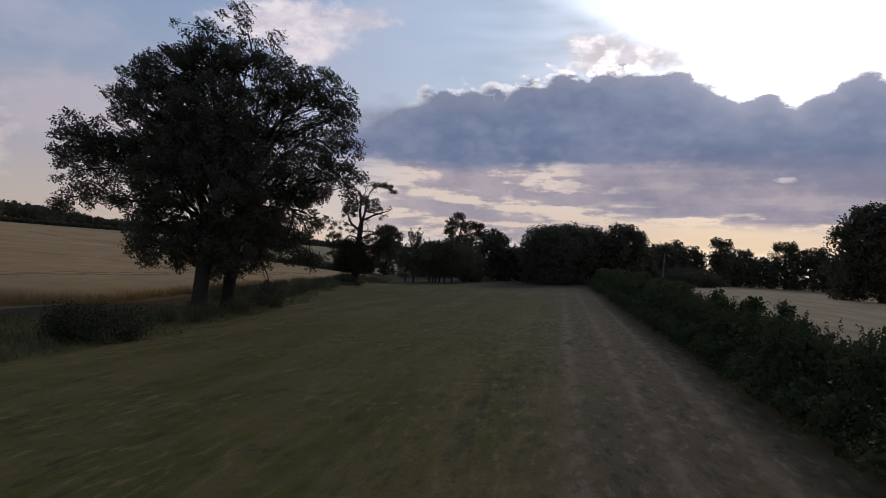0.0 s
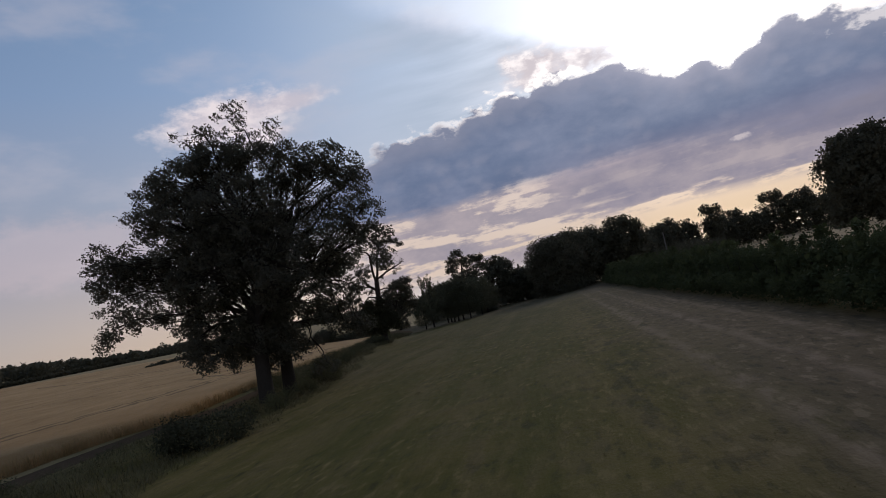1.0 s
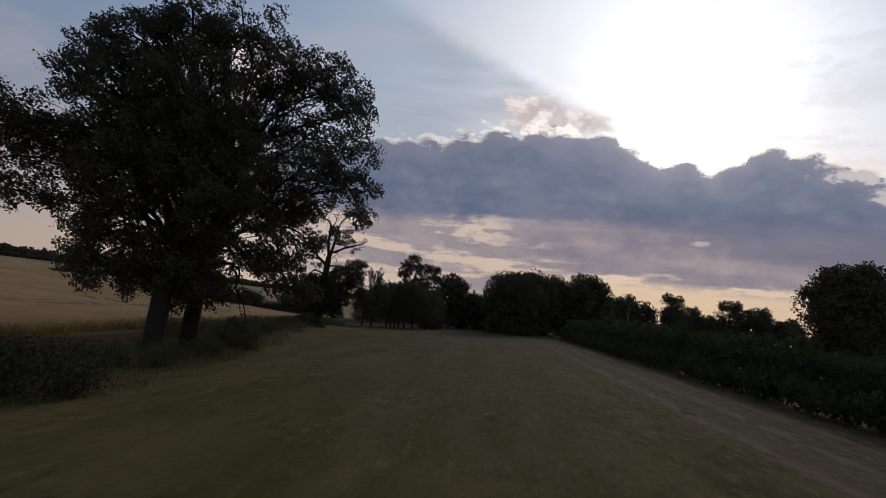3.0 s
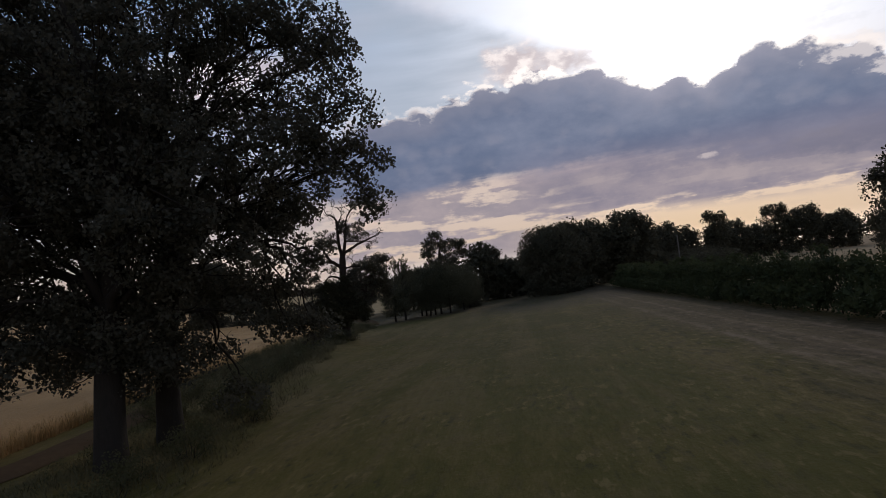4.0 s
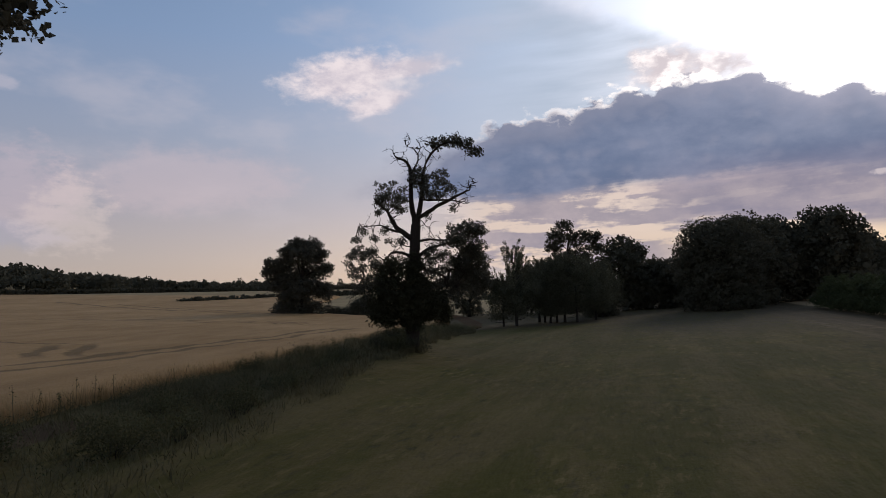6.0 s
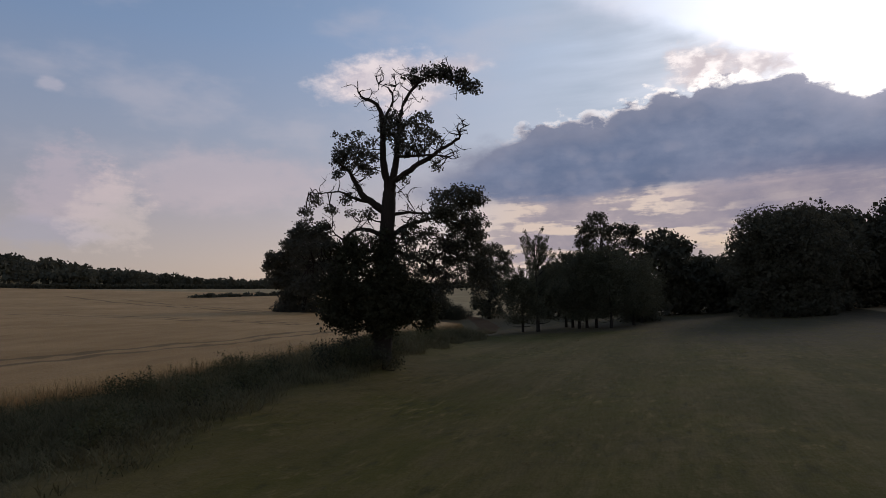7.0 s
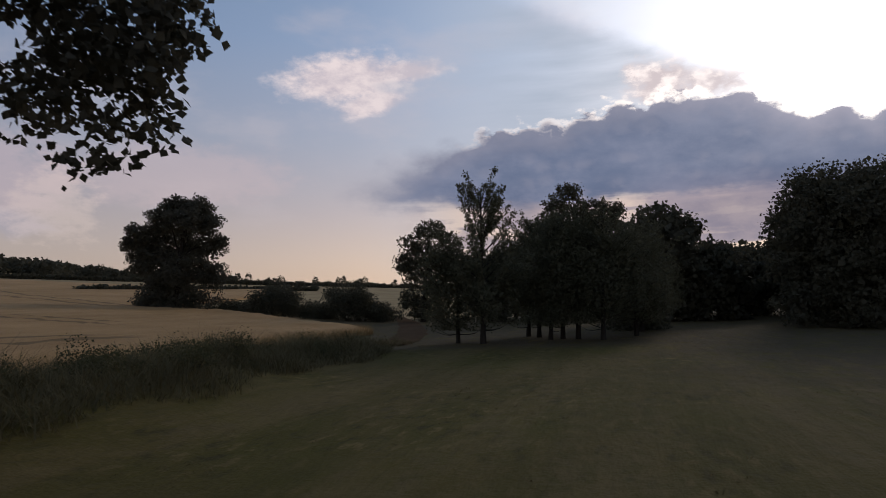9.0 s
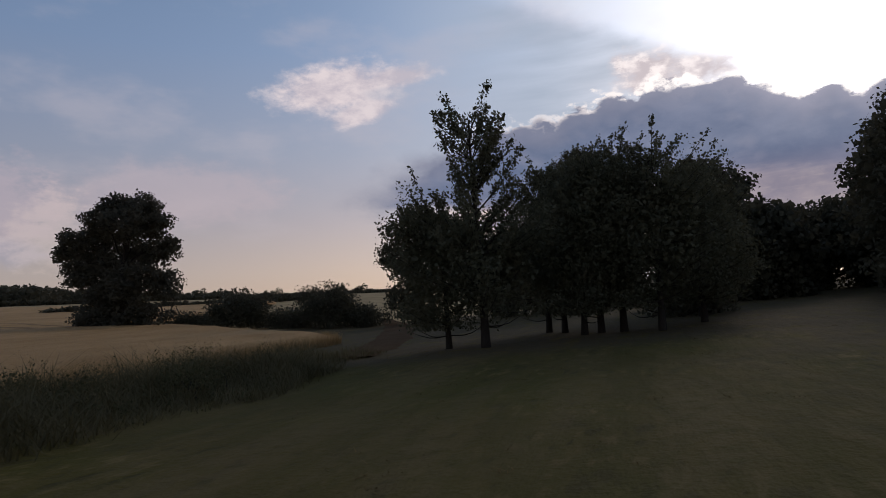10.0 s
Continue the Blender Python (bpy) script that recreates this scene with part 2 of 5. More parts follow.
# ---- materials ----
def material(name, rough=0.8, spec=0.2):
    mat = bpy.data.materials.new(name)
    mat.use_nodes = True
    g = Net(mat.node_tree)
    bsdf = mat.node_tree.nodes["Principled BSDF"]
    bsdf.inputs["Roughness"].default_value = rough
    bsdf.inputs["Specular IOR Level"].default_value = spec
    return mat, g, bsdf


def bump(g, bsdf, height, strength=0.5, dist=0.05):
    n = g.node("ShaderNodeBump")
    n.inputs["Strength"].default_value, n.inputs["Distance"].default_value = strength, dist
    g.put(n.inputs["Height"], height)
    g.t.links.new(n.outputs[0], bsdf.inputs["Normal"])


def position(g):
    p = g.node("ShaderNodeNewGeometry").outputs["Position"]
    s = g.node("ShaderNodeSeparateXYZ")
    g.put(s.inputs[0], p)
    return p, s.outputs[0], s.outputs[1]


def leaf_material(name, dark, light, rough=0.75, thin=0.3):
    """Leaves: matt, each a little different, with some light coming through the blade."""
    mat, g, b = material(name, rough, 0.08)
    p, x, y = position(g)
    isl = g.node("ShaderNodeNewGeometry").outputs["Random Per Island"]
    n = g.noise(p, 0.7, 3.0)
    f = g.add(g.mul(isl, 0.28), g.mul(g.smooth(n, 0.3, 0.7), 0.55))
    col = g.mix(f, dark, light)
    g.put(b.inputs["Base Color"], col)
    t = g.node("ShaderNodeBsdfTranslucent")
    g.put(t.inputs["Color"], col)
    both = g.node("ShaderNodeMixShader")
    both.inputs[0].default_value = thin
    out = mat.node_tree.nodes["Material Output"]
    g.t.links.new(b.outputs[0], both.inputs[1])
    g.t.links.new(t.outputs[0], both.inputs[2])
    g.t.links.new(both.outputs[0], out.inputs["Surface"])
    return mat


def bark_material(name, dark, light):
    mat, g, b = material(name, 0.9, 0.1)
    p, x, y = position(g)
    s = g.node("ShaderNodeVectorMath", operation="MULTIPLY")
    g.put(s.inputs[0], p)
    s.inputs[1].default_value = (1.0, 1.0, 0.22)
    fis = g.noise(s.outputs[0], 14.0, 6.0, 0.65)
    n = g.noise(p, 1.6, 4.0)
    g.put(b.inputs["Base Color"], g.mix(g.add(g.mul(fis, 0.7), g.mul(n, 0.3)), dark, light))
    bump(g, b, fis, 0.8, 0.04)
    return mat


def ground_material():
    mat, g, b = material("field_ground", 0.95, 0.1)
    p, x, y = position(g)
    line = g.sub(x, g.add(5.8, g.mul(y, 0.232)))            # metres right of the hedge
    along = g.vec(line, g.mul(y, 0.14))
    streak = g.noise(along, 0.55, 5.0, 0.6)
    fine = g.noise(p, 3.2, 6.0, 0.65)
    patch = g.noise(p, 0.16, 5.0, 0.6)
    tuft = g.noise(p, 11.0, 4.0, 0.7)
    clod = g.noise(g.vec(line, g.mul(y, 0.38)), 1.5, 4.0, 0.6)
    f = g.add(g.add(g.mul(streak, 0.5), g.mul(patch, 0.35)), g.mul(clod, 0.2))
    lawn = g.mix(g.smooth(f, 0.41, 0.63), (0.078, 0.064, 0.011), (0.140, 0.098, 0.027))
    lawn = g.mix(g.mul(g.smooth(clod, 0.53, 0.68), 0.4), lawn, (0.045, 0.036, 0.012))
    lawn = g.mix(g.mul(g.mul(g.smooth(tuft, 0.52, 0.70), g.smooth(f, 0.40, 0.58)), 0.40), lawn, (0.205, 0.140, 0.074))
    lawn = g.mix(g.mul(g.smooth(fine, 0.58, 0.72), 0.35), lawn, (0.041, 0.031, 0.010))
    flake = g.noise(g.vec(g.mul(line, 3.2), g.mul(y, 1.1)), 1.0, 3.5, 0.6)
    rough = g.add(0.35, g.mul(g.smooth(g.noise(p, 0.23, 4.0, 0.6), 0.44, 0.60), 0.85))
    rough = g.maxi(rough, g.smooth(line, -13.0, -8.0))
    meadow = g.mul(g.mul(g.smooth(line, -24.0, -15.0), g.smooth(line, -7.0, -11.0)), g.smooth(patch, 0.40, 0.52))
    meadow = g.maxi(meadow, g.mul(g.mul(g.smooth(y, 62.0, 82.0), g.gauss(g.sub(x, 1.5), 4.8)), g.smooth(clod, 0.34, 0.56)))
    lawn = g.mix(g.mul(meadow, 0.6), lawn, (0.070, 0.063, 0.012))
    lawn = g.mix(g.mul(g.mul(g.smooth(flake, 0.54, 0.66), rough), 0.55), lawn, (0.200, 0.138, 0.054))
    lawn = g.mix(g.mul(g.mul(g.smooth(flake, 0.46, 0.35), rough), 0.5), lawn, (0.034, 0.028, 0.012))
    # dry strip beside the hedge
    wob = g.add(line, g.mul(g.sub(patch, 0.5), 5.0))
    dry = g.mul(g.smooth(wob, -8.0, -3.5), g.smooth(line, 1.0, -0.5))
    soil = g.mix(fine, (0.062, 0.041, 0.026), (0.160, 0.106, 0.066))
    soil = g.mix(g.mul(g.smooth(flake, 0.47, 0.36), 0.6), soil, (0.041, 0.029, 0.019))
    soil = g.mix(g.mul(g.smooth(flake, 0.55, 0.66), 0.5), soil, (0.251, 0.171, 0.118))
    lawn = g.mix(g.mul(dry, 0.75), lawn, soil)
    # wheel marks and a row of clods along the hedge
    mark = g.maxi(g.gauss(g.add(line, 1.5), 0.22), g.maxi(g.gauss(g.add(line, 3.3), 0.25), g.gauss(g.add(line, 5.2), 0.3)))
    lawn = g.mix(g.mul(g.mul(mark, g.smooth(clod, 0.35, 0.6)), 0.6), lawn, (0.251, 0.167, 0.108))
    row = g.mul(g.gauss(g.add(line, 7.4), 0.7), g.smooth(clod, 0.48, 0.62))
    lawn = g.mix(g.mul(row, 0.7), lawn, (0.035, 0.030, 0.010))
    lawn = g.mix(g.mul(g.mul(g.smooth(y, 38.0, 68.0), g.smooth(patch, 0.30, 0.60)), 0.5), lawn, (0.060, 0.045, 0.013))
    mown = g.mul(g.smooth(g.add(g.mul(streak, 0.7), g.mul(clod, 0.3)), 0.47, 0.60), g.smooth(fine, 0.34, 0.60))
    lawn = g.mix(g.mul(mown, 0.5), lawn, (0.135, 0.095, 0.040))
    # brown soil by the young trees and wood, with tree shade painted in
    shaded_soil = g.mul(g.mul(g.smooth(g.add(x, g.mul(g.sub(patch, 0.5), 8.0)), 3.0, 12.0), g.smooth(y, 80.0, 98.0)), g.smooth(clod, 0.30, 0.55))
    shaded_soil = g.maxi(shaded_soil, g.mul(g.smooth(y, 108.0, 112.0), g.smooth(clod, 0.32, 0.5)))
    lawn = g.mix(g.mul(shaded_soil, 0.75), lawn, g.mix(fine, (0.040, 0.030, 0.018), (0.094, 0.068, 0.041)))
    # pale stubble beyond the hedge
    stub = g.mix(g.smooth(g.add(g.mul(streak, 0.6), g.mul(fine, 0.4)), 0.35, 0.65), (0.27, 0.175, 0.090), (0.38, 0.262, 0.142))
    col = g.mix(g.smooth(line, 0.6, 1.6), lawn, stub)
    # ripe fields far off
    ripe = g.mix(g.smooth(g.add(g.mul(patch, 0.5), g.mul(fine, 0.5)), 0.35, 0.65), (0.25, 0.17, 0.078), (0.37, 0.265, 0.130))
    col = g.mix(g.mul(g.smooth(y, 160.0, 166.0), g.smooth(x, 10.0, -5.0)), col, ripe)
    col = g.mix(g.smooth(x, -18.0, -24.0), col, ripe)
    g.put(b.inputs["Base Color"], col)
    bump(g, b, g.add(g.add(g.mul(flake, 0.9), g.mul(tuft, 0.4)), g.mul(clod, 1.2)), 0.7, 0.10)
    return mat


def crop_material():
    mat, g, b = material("ripe_wheat", 0.9, 0.15)
    p, x, y = position(g)
    fine = g.noise(p, 9.0, 5.0, 0.7)
    patch = g.noise(p, 0.05, 5.0, 0.6)
    mid = g.noise(g.vec(g.mul(x, 0.5), g.mul(y, 0.12)), 1.0, 4.0)
    wob = g.mul(g.sub(g.noise(p, 0.12, 3.0), 0.5), 3.0)
    f = g.add(g.add(g.mul(fine, 0.35), g.mul(patch, 0.4)), g.mul(mid, 0.3))
    col = g.mix(g.smooth(f, 0.38, 0.68), (0.325, 0.180, 0.068), (0.505, 0.300, 0.130))

    def wheeling(x1, y1, x2, y2, half):
        """Bare strip where wheels have run, from one point to another."""
        L = math.hypot(x2 - x1, y2 - y1)
        ux, uy = (x2 - x1) / L, (y2 - y1) / L
        along = g.add(g.mul(g.sub(x, x1), ux), g.mul(g.sub(y, y1), uy))
        off = g.m("ABSOLUTE", g.add(g.add(g.mul(g.sub(x, x1), -uy), g.mul(g.sub(y, y1), ux)), wob))
        return g.mul(g.smooth(off, half, half * 0.4), g.mul(g.smooth(along, 0.0, 3.0), g.smooth(along, L, L - 3.0)))

    bare = 0.0
    for line in ((-46.7, -30.0, -18.7, 110.0, 0.48), (-44.8, -30.0, -16.8, 110.0, 0.48), (-25.5, 75.5, -32.0, 86.0, 0.8), (-27.2, 74.5, -34.0, 85.0, 0.7), (-31.0, 85.0, -78.0, 96.0, 0.5),
                 (-42.0, 148.0, -128.0, 214.0, 0.9), (-40.0, 151.0, -105.0, 205.0, 0.7), (-22.0, 118.0, -70.0, 128.0, 0.45), (-24.0, 121.0, -70.0, 131.0, 0.45), (-80.0, 60.0, -170.0, 190.0, 0.8)):
        bare = g.maxi(bare, wheeling(*line))
    col = g.mix(g.mul(bare, 0.7), col, (0.150, 0.094, 0.042))
    g.put(b.inputs["Base Color"], col)
    bump(g, b, g.sub(fine, g.mul(bare, 0.5)), 1.0, 0.12)
    return mat


def track_material():
    mat, g, b = material("dirt_track", 1.0, 0.0)
    p, x, y = position(g)
    n, m = g.noise(p, 2.5, 6.0, 0.65), g.noise(p, 0.4, 3.0)
    col = g.mix(g.add(g.mul(n, 0.6), g.mul(m, 0.4)), (0.055, 0.035, 0.021), (0.140, 0.092, 0.056))
    g.put(b.inputs["Base Color"], col)
    bump(g, b, n, 0.8, 0.06)
    return mat


OAK_LEAF = leaf_material("oak_leaf", (0.062, 0.057, 0.042), (0.104, 0.096, 0.068))
HEDGE_LEAF = leaf_material("hawthorn_leaf", (0.036, 0.042, 0.019), (0.088, 0.100, 0.043))
WOOD_LEAF = leaf_material("woodland_leaf", (0.058, 0.053, 0.036), (0.108, 0.100, 0.064))
CHERRY_LEAF = leaf_material("cherry_leaf", (0.072, 0.070, 0.044), (0.118, 0.114, 0.068))
IVY_LEAF = leaf_material("ivy_leaf", (0.040, 0.038, 0.022), (0.078, 0.074, 0.040))
GRASS_TALL = leaf_material("rank_grass", (0.070, 0.060, 0.028), (0.20, 0.160, 0.080), 0.85)
WEED_LEAF = leaf_material("weed_leaf", (0.058, 0.055, 0.025), (0.118, 0.108, 0.050))
GRASS_CUT = leaf_material("mown_grass", (0.085, 0.070, 0.026), (0.200, 0.136, 0.060), 0.9)
WHEAT = leaf_material("wheat_stalk", (0.26, 0.165, 0.070), (0.44, 0.295, 0.140), 0.85)
OAK_BARK = bark_material("oak_bark", (0.016, 0.013, 0.010), (0.050, 0.041, 0.032))
DEAD_WOOD = bark_material("weathered_wood", (0.018, 0.014, 0.011), (0.058, 0.043, 0.032))
POLE_WOOD = bark_material("grey_pole", (0.10, 0.09, 0.08), (0.19, 0.17, 0.15))
GROUND, CROP, TRACK = ground_material(), crop_material(), track_material()


# ---- mesh helpers ----
def mesh_from(name, v, f, mat, smooth=False):
    """A mesh from arrays: v (n, 3), f (m, k) with k corners a face, or a list of such arrays."""
    me = bpy.data.meshes.new(name)
    fs = f if isinstance(f, list) else [f]
    fs = [q for q in fs if len(q)]
    me.vertices.add(len(v))
    me.vertices.foreach_set("co", np.asarray(v, np.float32).ravel())
    idx = np.concatenate([q.ravel() for q in fs]).astype(np.int32)
    tot = np.concatenate([np.full(len(q), q.shape[1]) for q in fs]).astype(np.int32)
    me.loops.add(len(idx))
    me.loops.foreach_set("vertex_index", idx)
    me.polygons.add(len(tot))
    me.polygons.foreach_set("loop_start", np.concatenate([[0], np.cumsum(tot)[:-1]]).astype(np.int32))
    me.polygons.foreach_set("loop_total", tot)
    if smooth:
        me.polygons.foreach_set("use_smooth", np.ones(len(tot), bool))
    me.materials.append(mat)
    me.update(calc_edges=True)
    return me


def part(name, me, parent=None, label=""):
    ob = new(name, me)
    ob.parent = parent
    return tagged(ob, label)


def thing(name, x, y, z, label, category, group="", kind=""):
    ob = new(name)
    ob.location = (x, y, z)
    return tagged(ob, label, category, group, kind)


def unit(v):
    return v / np.maximum(np.linalg.norm(v, axis=-1, keepdims=True), 1e-9)


def leaves(c, size, rng, width=0.5, droop=0.3):
    """Small folded leaves at the points c: two triangles a leaf, on four corners."""
    d = rng.normal(size=(len(c), 3))
    d[:, 2] -= droop
    d = unit(d)
    n = len(c)
    s = unit(np.cross(d, rng.normal(size=(n, 3))))
    up = np.cross(d, s)
    L = size * rng.uniform(0.6, 1.35, (n, 1))
    W = L * width * rng.uniform(0.7, 1.2, (n, 1))
    mid = c + d * L * rng.uniform(0.40, 0.62, (n, 1)) + up * W * 0.25
    v = np.stack([c, mid + s * W, c + d * L, mid - s * W], 1).reshape(-1, 3)
    k = np.arange(n)[:, None] * 4
    f = np.concatenate([k + [0, 1, 2], k + [0, 2, 3]], 1).reshape(-1, 3)
    return v, f


def blades(c, height, rng, width=0.02, lean=0.35):
    """Upright blades: bent strips of three triangles on five corners."""
    n = len(c)
    a = rng.uniform(0, 2 * np.pi, n)
    h = height * rng.uniform(0.5, 1.2, (n, 1))
    d = np.stack([np.cos(a), np.sin(a), np.zeros(n)], 1)
    s = np.stack([-np.sin(a), np.cos(a), np.zeros(n)], 1) * width * rng.uniform(0.7, 1.4, (n, 1))
    k1 = d * h * lean * rng.uniform(0.1, 0.6, (n, 1))
    k2 = d * h * lean * rng.uniform(0.6, 1.6, (n, 1))
    z = np.array([[0, 0, 1.0]])
    v = np.stack([c - s, c + s, c + k1 + z * h * 0.55 - s * 0.8, c + k1 + z * h * 0.55 + s * 0.8, c + k2 + z * h], 1).reshape(-1, 3)
    k = np.arange(n)[:, None] * 5
    f = np.concatenate([k + [0, 1, 3], k + [0, 3, 2], k + [2, 3, 4]], 1).reshape(-1, 3)
    return v, f


def scatter(rng, shape, s):
    """Scatter with no far stragglers."""
    return np.clip(rng.normal(0, 1, shape), -1.7, 1.7) * s


def curve_points(pts, n):
    """A smooth line of n points through a few."""
    pts = np.asarray(pts, float)
    t = np.linspace(0, len(pts) - 1, n)
    i = np.clip(t.astype(int), 0, len(pts) - 2)
    u = (t - i)[:, None]
    p0, p1, p2, p3 = (pts[np.clip(i + k, 0, len(pts) - 1)] for k in (-1, 0, 1, 2))
    return 0.5 * (2 * p1 + (p2 - p0) * u + (2 * p0 - 5 * p1 + 4 * p2 - p3) * u ** 2 + (3 * p1 - p0 - 3 * p2 + p3) * u ** 3)


def tube(pts, radii, sides=8, rng=None, rough=0.0):
    pts = np.asarray(pts, float)
    n = len(pts)
    r = np.interp(np.linspace(0, 1, n), np.linspace(0, 1, len(radii)), radii)
    d = unit(np.gradient(pts, axis=0))
    ref = np.where(np.abs(d[:, 2:]) > 0.9, [[1.0, 0, 0]], [[0, 0, 1.0]])
    s = unit(np.cross(d, ref))
    q = np.cross(d, s)
    a = np.linspace(0, 2 * np.pi, sides, endpoint=False)
    rr = r[:, None] * (1 + (rng.normal(0, rough, (n, sides)) if rng is not None and rough else 0))
    v = pts[:, None] + rr[..., None] * (s[:, None] * np.cos(a)[None, :, None] + q[:, None] * np.sin(a)[None, :, None])
    i, j = np.meshgrid(np.arange(n - 1), np.arange(sides), indexing="ij")
    k = (j + 1) % sides
    f = np.stack([i * sides + j, i * sides + k, (i + 1) * sides + k, (i + 1) * sides + j], -1).reshape(-1, 4)
    return v.reshape(-1, 3), f


def join(bits):
    v, f, off = [], [], 0
    for a, b in bits:
        v.append(a)
        f.append(b + off)
        off += len(a)
    return np.concatenate(v), np.concatenate(f)


# ---- trees ----
def sprays(lobes, rng, sub=0.7, fill=2.4, each=300, size=0.12, width=0.42, shell=0.3, droop=0.3, core=0.0, swell=1.12, inner=2.0):
    """The leaves of a crown. Each lobe (x, y, z, rx, ry, rz, density) carries rounded sprays of leaves; core: how many large
    inner leaves a square metre keep the middle of a dense lobe shut. Gives the bits of the mesh and the sprays' centres by lobe."""
    bits, heart = [], []
    for x, y, z, rx, ry, rz, dens in lobes:
        rx, ry, rz = swell * rx + 0.1 * sub, swell * ry + 0.1 * sub, swell * rz + 0.1 * sub
        n = max(3, int(round(fill * dens * (rx * ry * rz) ** (2 / 3) / sub ** 2)))
        k = np.arange(n)
        up = 1 - 2 * (k + 0.5) / n
        turn = k * 2.39996 + rng.uniform(0, 6.28)
        flat = np.sqrt(1 - up * up)
        d = unit(np.stack([flat * np.cos(turn), flat * np.sin(turn), up], 1) + rng.normal(0, 0.18, (n, 3)))
        r = np.where(rng.random((n, 1)) < 0.72, rng.uniform(0.82, 1.0, (n, 1)), rng.uniform(shell, 0.82, (n, 1)))
        own = sub * rng.uniform(0.6, 1.25, (n, 1)) * min(1.0, (rx * ry * rz) ** (1 / 3) / sub)
        half = np.maximum(np.array([[rx, ry, rz]]) - own * 0.5, 0.05)
        cen = np.array([[x, y, z]]) + d * r * half
        heart.append(cen)
        count = np.maximum(8, (each * (own[:, 0] / sub) ** 2 * (0.6 + 0.4 * dens)).astype(int))
        q = unit(rng.normal(size=(count.sum(), 3))) * rng.uniform(0.12, 1.0, (count.sum(), 1)) ** 0.4
        q = q * (1 + 0.28 * np.sin(q[:, :1] * 7 + q[:, 2:] * 5 + rng.uniform(0, 6)))
        bits.append(leaves(np.repeat(cen, count, 0) + q * np.repeat(own, count, 0) * np.array([[1, 1, 0.75]]), size, rng, width, droop))
        if core and dens >= 0.8:
            m = int(core * (rx * ry * rz) ** (2 / 3))
            q = unit(rng.normal(size=(m, 3))) * rng.uniform(0, 1, (m, 1)) ** 0.5 * 0.72
            bits.append(leaves(np.array([[x, y, z]]) + q * np.array([[rx, ry, rz]]), size * inner, rng, 0.5, droop))
    return bits, heart


def clumps(lobes, per, rng, shell=0.5):
    """Centres of leaf clumps in the lobes (x, y, z, rx, ry, rz, density)."""
    out = []
    for x, y, z, rx, ry, rz, dens in lobes:
        n = max(3, int(per * dens * (rx * ry * rz) ** (2 / 3)))
        d = unit(rng.normal(size=(n, 3)))
        r = rng.uniform(shell ** 3, 1, (n, 1)) ** (1 / 3)
        out.append(np.array([[x, y, z]]) + d * r * np.array([[rx, ry, rz]]))
    return np.concatenate(out)


def tree(name, label, at, lobes, trunks, leaf, bark, seed=1, group="", limb_r=0.16, floor=0.15, **crown):
    """A tree whose crown is made of lobes, given from its foot; trunks: (dx, dy, radius, height)."""
    rng = np.random.default_rng(seed)
    x0, y0 = at
    z0 = float(land(x0, y0))
    ob = thing(name, x0, y0, z0, label, "tree", group)
    tops = []
    for dx, dy, r, h in trunks:
        foot = float(land(x0 + dx, y0 + dy)) - z0 - 0.15
        w = rng.normal(0, 0.02 * h, (4, 2))
        line = [(dx, dy, foot), (dx + w[0, 0], dy + w[0, 1], h * 0.25), (dx + w[1, 0] * 2, dy + w[1, 1] * 2, h * 0.6), (dx + w[2, 0] * 3, dy + w[2, 1] * 3, h)]
        p = curve_points(line, 18)
        v, f = tube(p, [r * 1.35, r * 1.08, r, r * 0.9, r * 0.75, r * 0.5, r * 0.28], 14, rng, 0.035)
        part("trunk", mesh_from("trunk", v, f, bark, True), ob)
        tops.append(p)
    bits, heart = sprays(lobes, rng, **crown)
    for (x, y, z, rx, ry, rz, dens), cen in zip(lobes, heart):
        p = min(tops, key=lambda q: np.hypot(q[-1, 0] - x, q[-1, 1] - y))
        hz = np.clip(z * (rng.uniform(0.5, 0.75) if z > 6 else rng.uniform(0.8, 1.0)), p[2, 2] + 0.2, p[-1, 2])
        s = p[np.argmin(np.abs(p[:, 2] - hz))]
        e = np.array([x, y, z])
        big = [np.array(q[:3]) for q in lobes if q[3] * q[4] * q[5] > 2.2]
        if rx * ry * rz < 1.0 and big:
            s = min(big, key=lambda q: np.linalg.norm(q - e))
        reach = np.linalg.norm(e - s)
        m = s + (e - s) * 0.5 + np.array([0, 0, 0.12 * reach]) + rng.normal(0, 0.09, 3) * reach
        lr = limb_r * np.clip((rx * ry * rz) ** (1 / 3) / 2.5, 0.35, 1.2)
        line = curve_points([s, m, e], 10)
        line[1:-1] += rng.normal(0, 0.022, (8, 3)) * reach
        v, f = tube(line, [lr, lr * 0.75, lr * 0.4], 7, rng, 0.05)
        limb = part("limb", mesh_from("limb", v, f, bark, True), ob)
        twigs = []
        for c in cen[rng.permutation(len(cen))[: max(3, len(cen) // (6 if group else 1))]]:
            s2 = line[int(rng.integers(4, 10))]
            mm = (s2 + c) / 2 + rng.normal(0, 0.14, 3) * np.linalg.norm(c - s2) * 0.5
            w = curve_points([s2, mm, c], 6)
            twigs.append(tube(w, [lr * 0.34, lr * 0.18, 0.012], 4))
            if not group:
                b = w[int(rng.integers(2, 5))]
                twigs.append(tube(np.array([b, b + unit(rng.normal(size=3)) * rng.uniform(0.15, 0.4)]), [0.014, 0.006], 3))
        v, f = join(twigs)
        tagged(part("branchlet", mesh_from("branchlet", v, f, bark), limb), kind="stuff")
    v, f = join(bits)
    me = mesh_from("crown", v[:, :], f[np.repeat((v[f.reshape(-1, 2, 3)[:, 0, 0]][:, 2] > floor), 2)], leaf)
    part("crown", me, ob)
    return ob


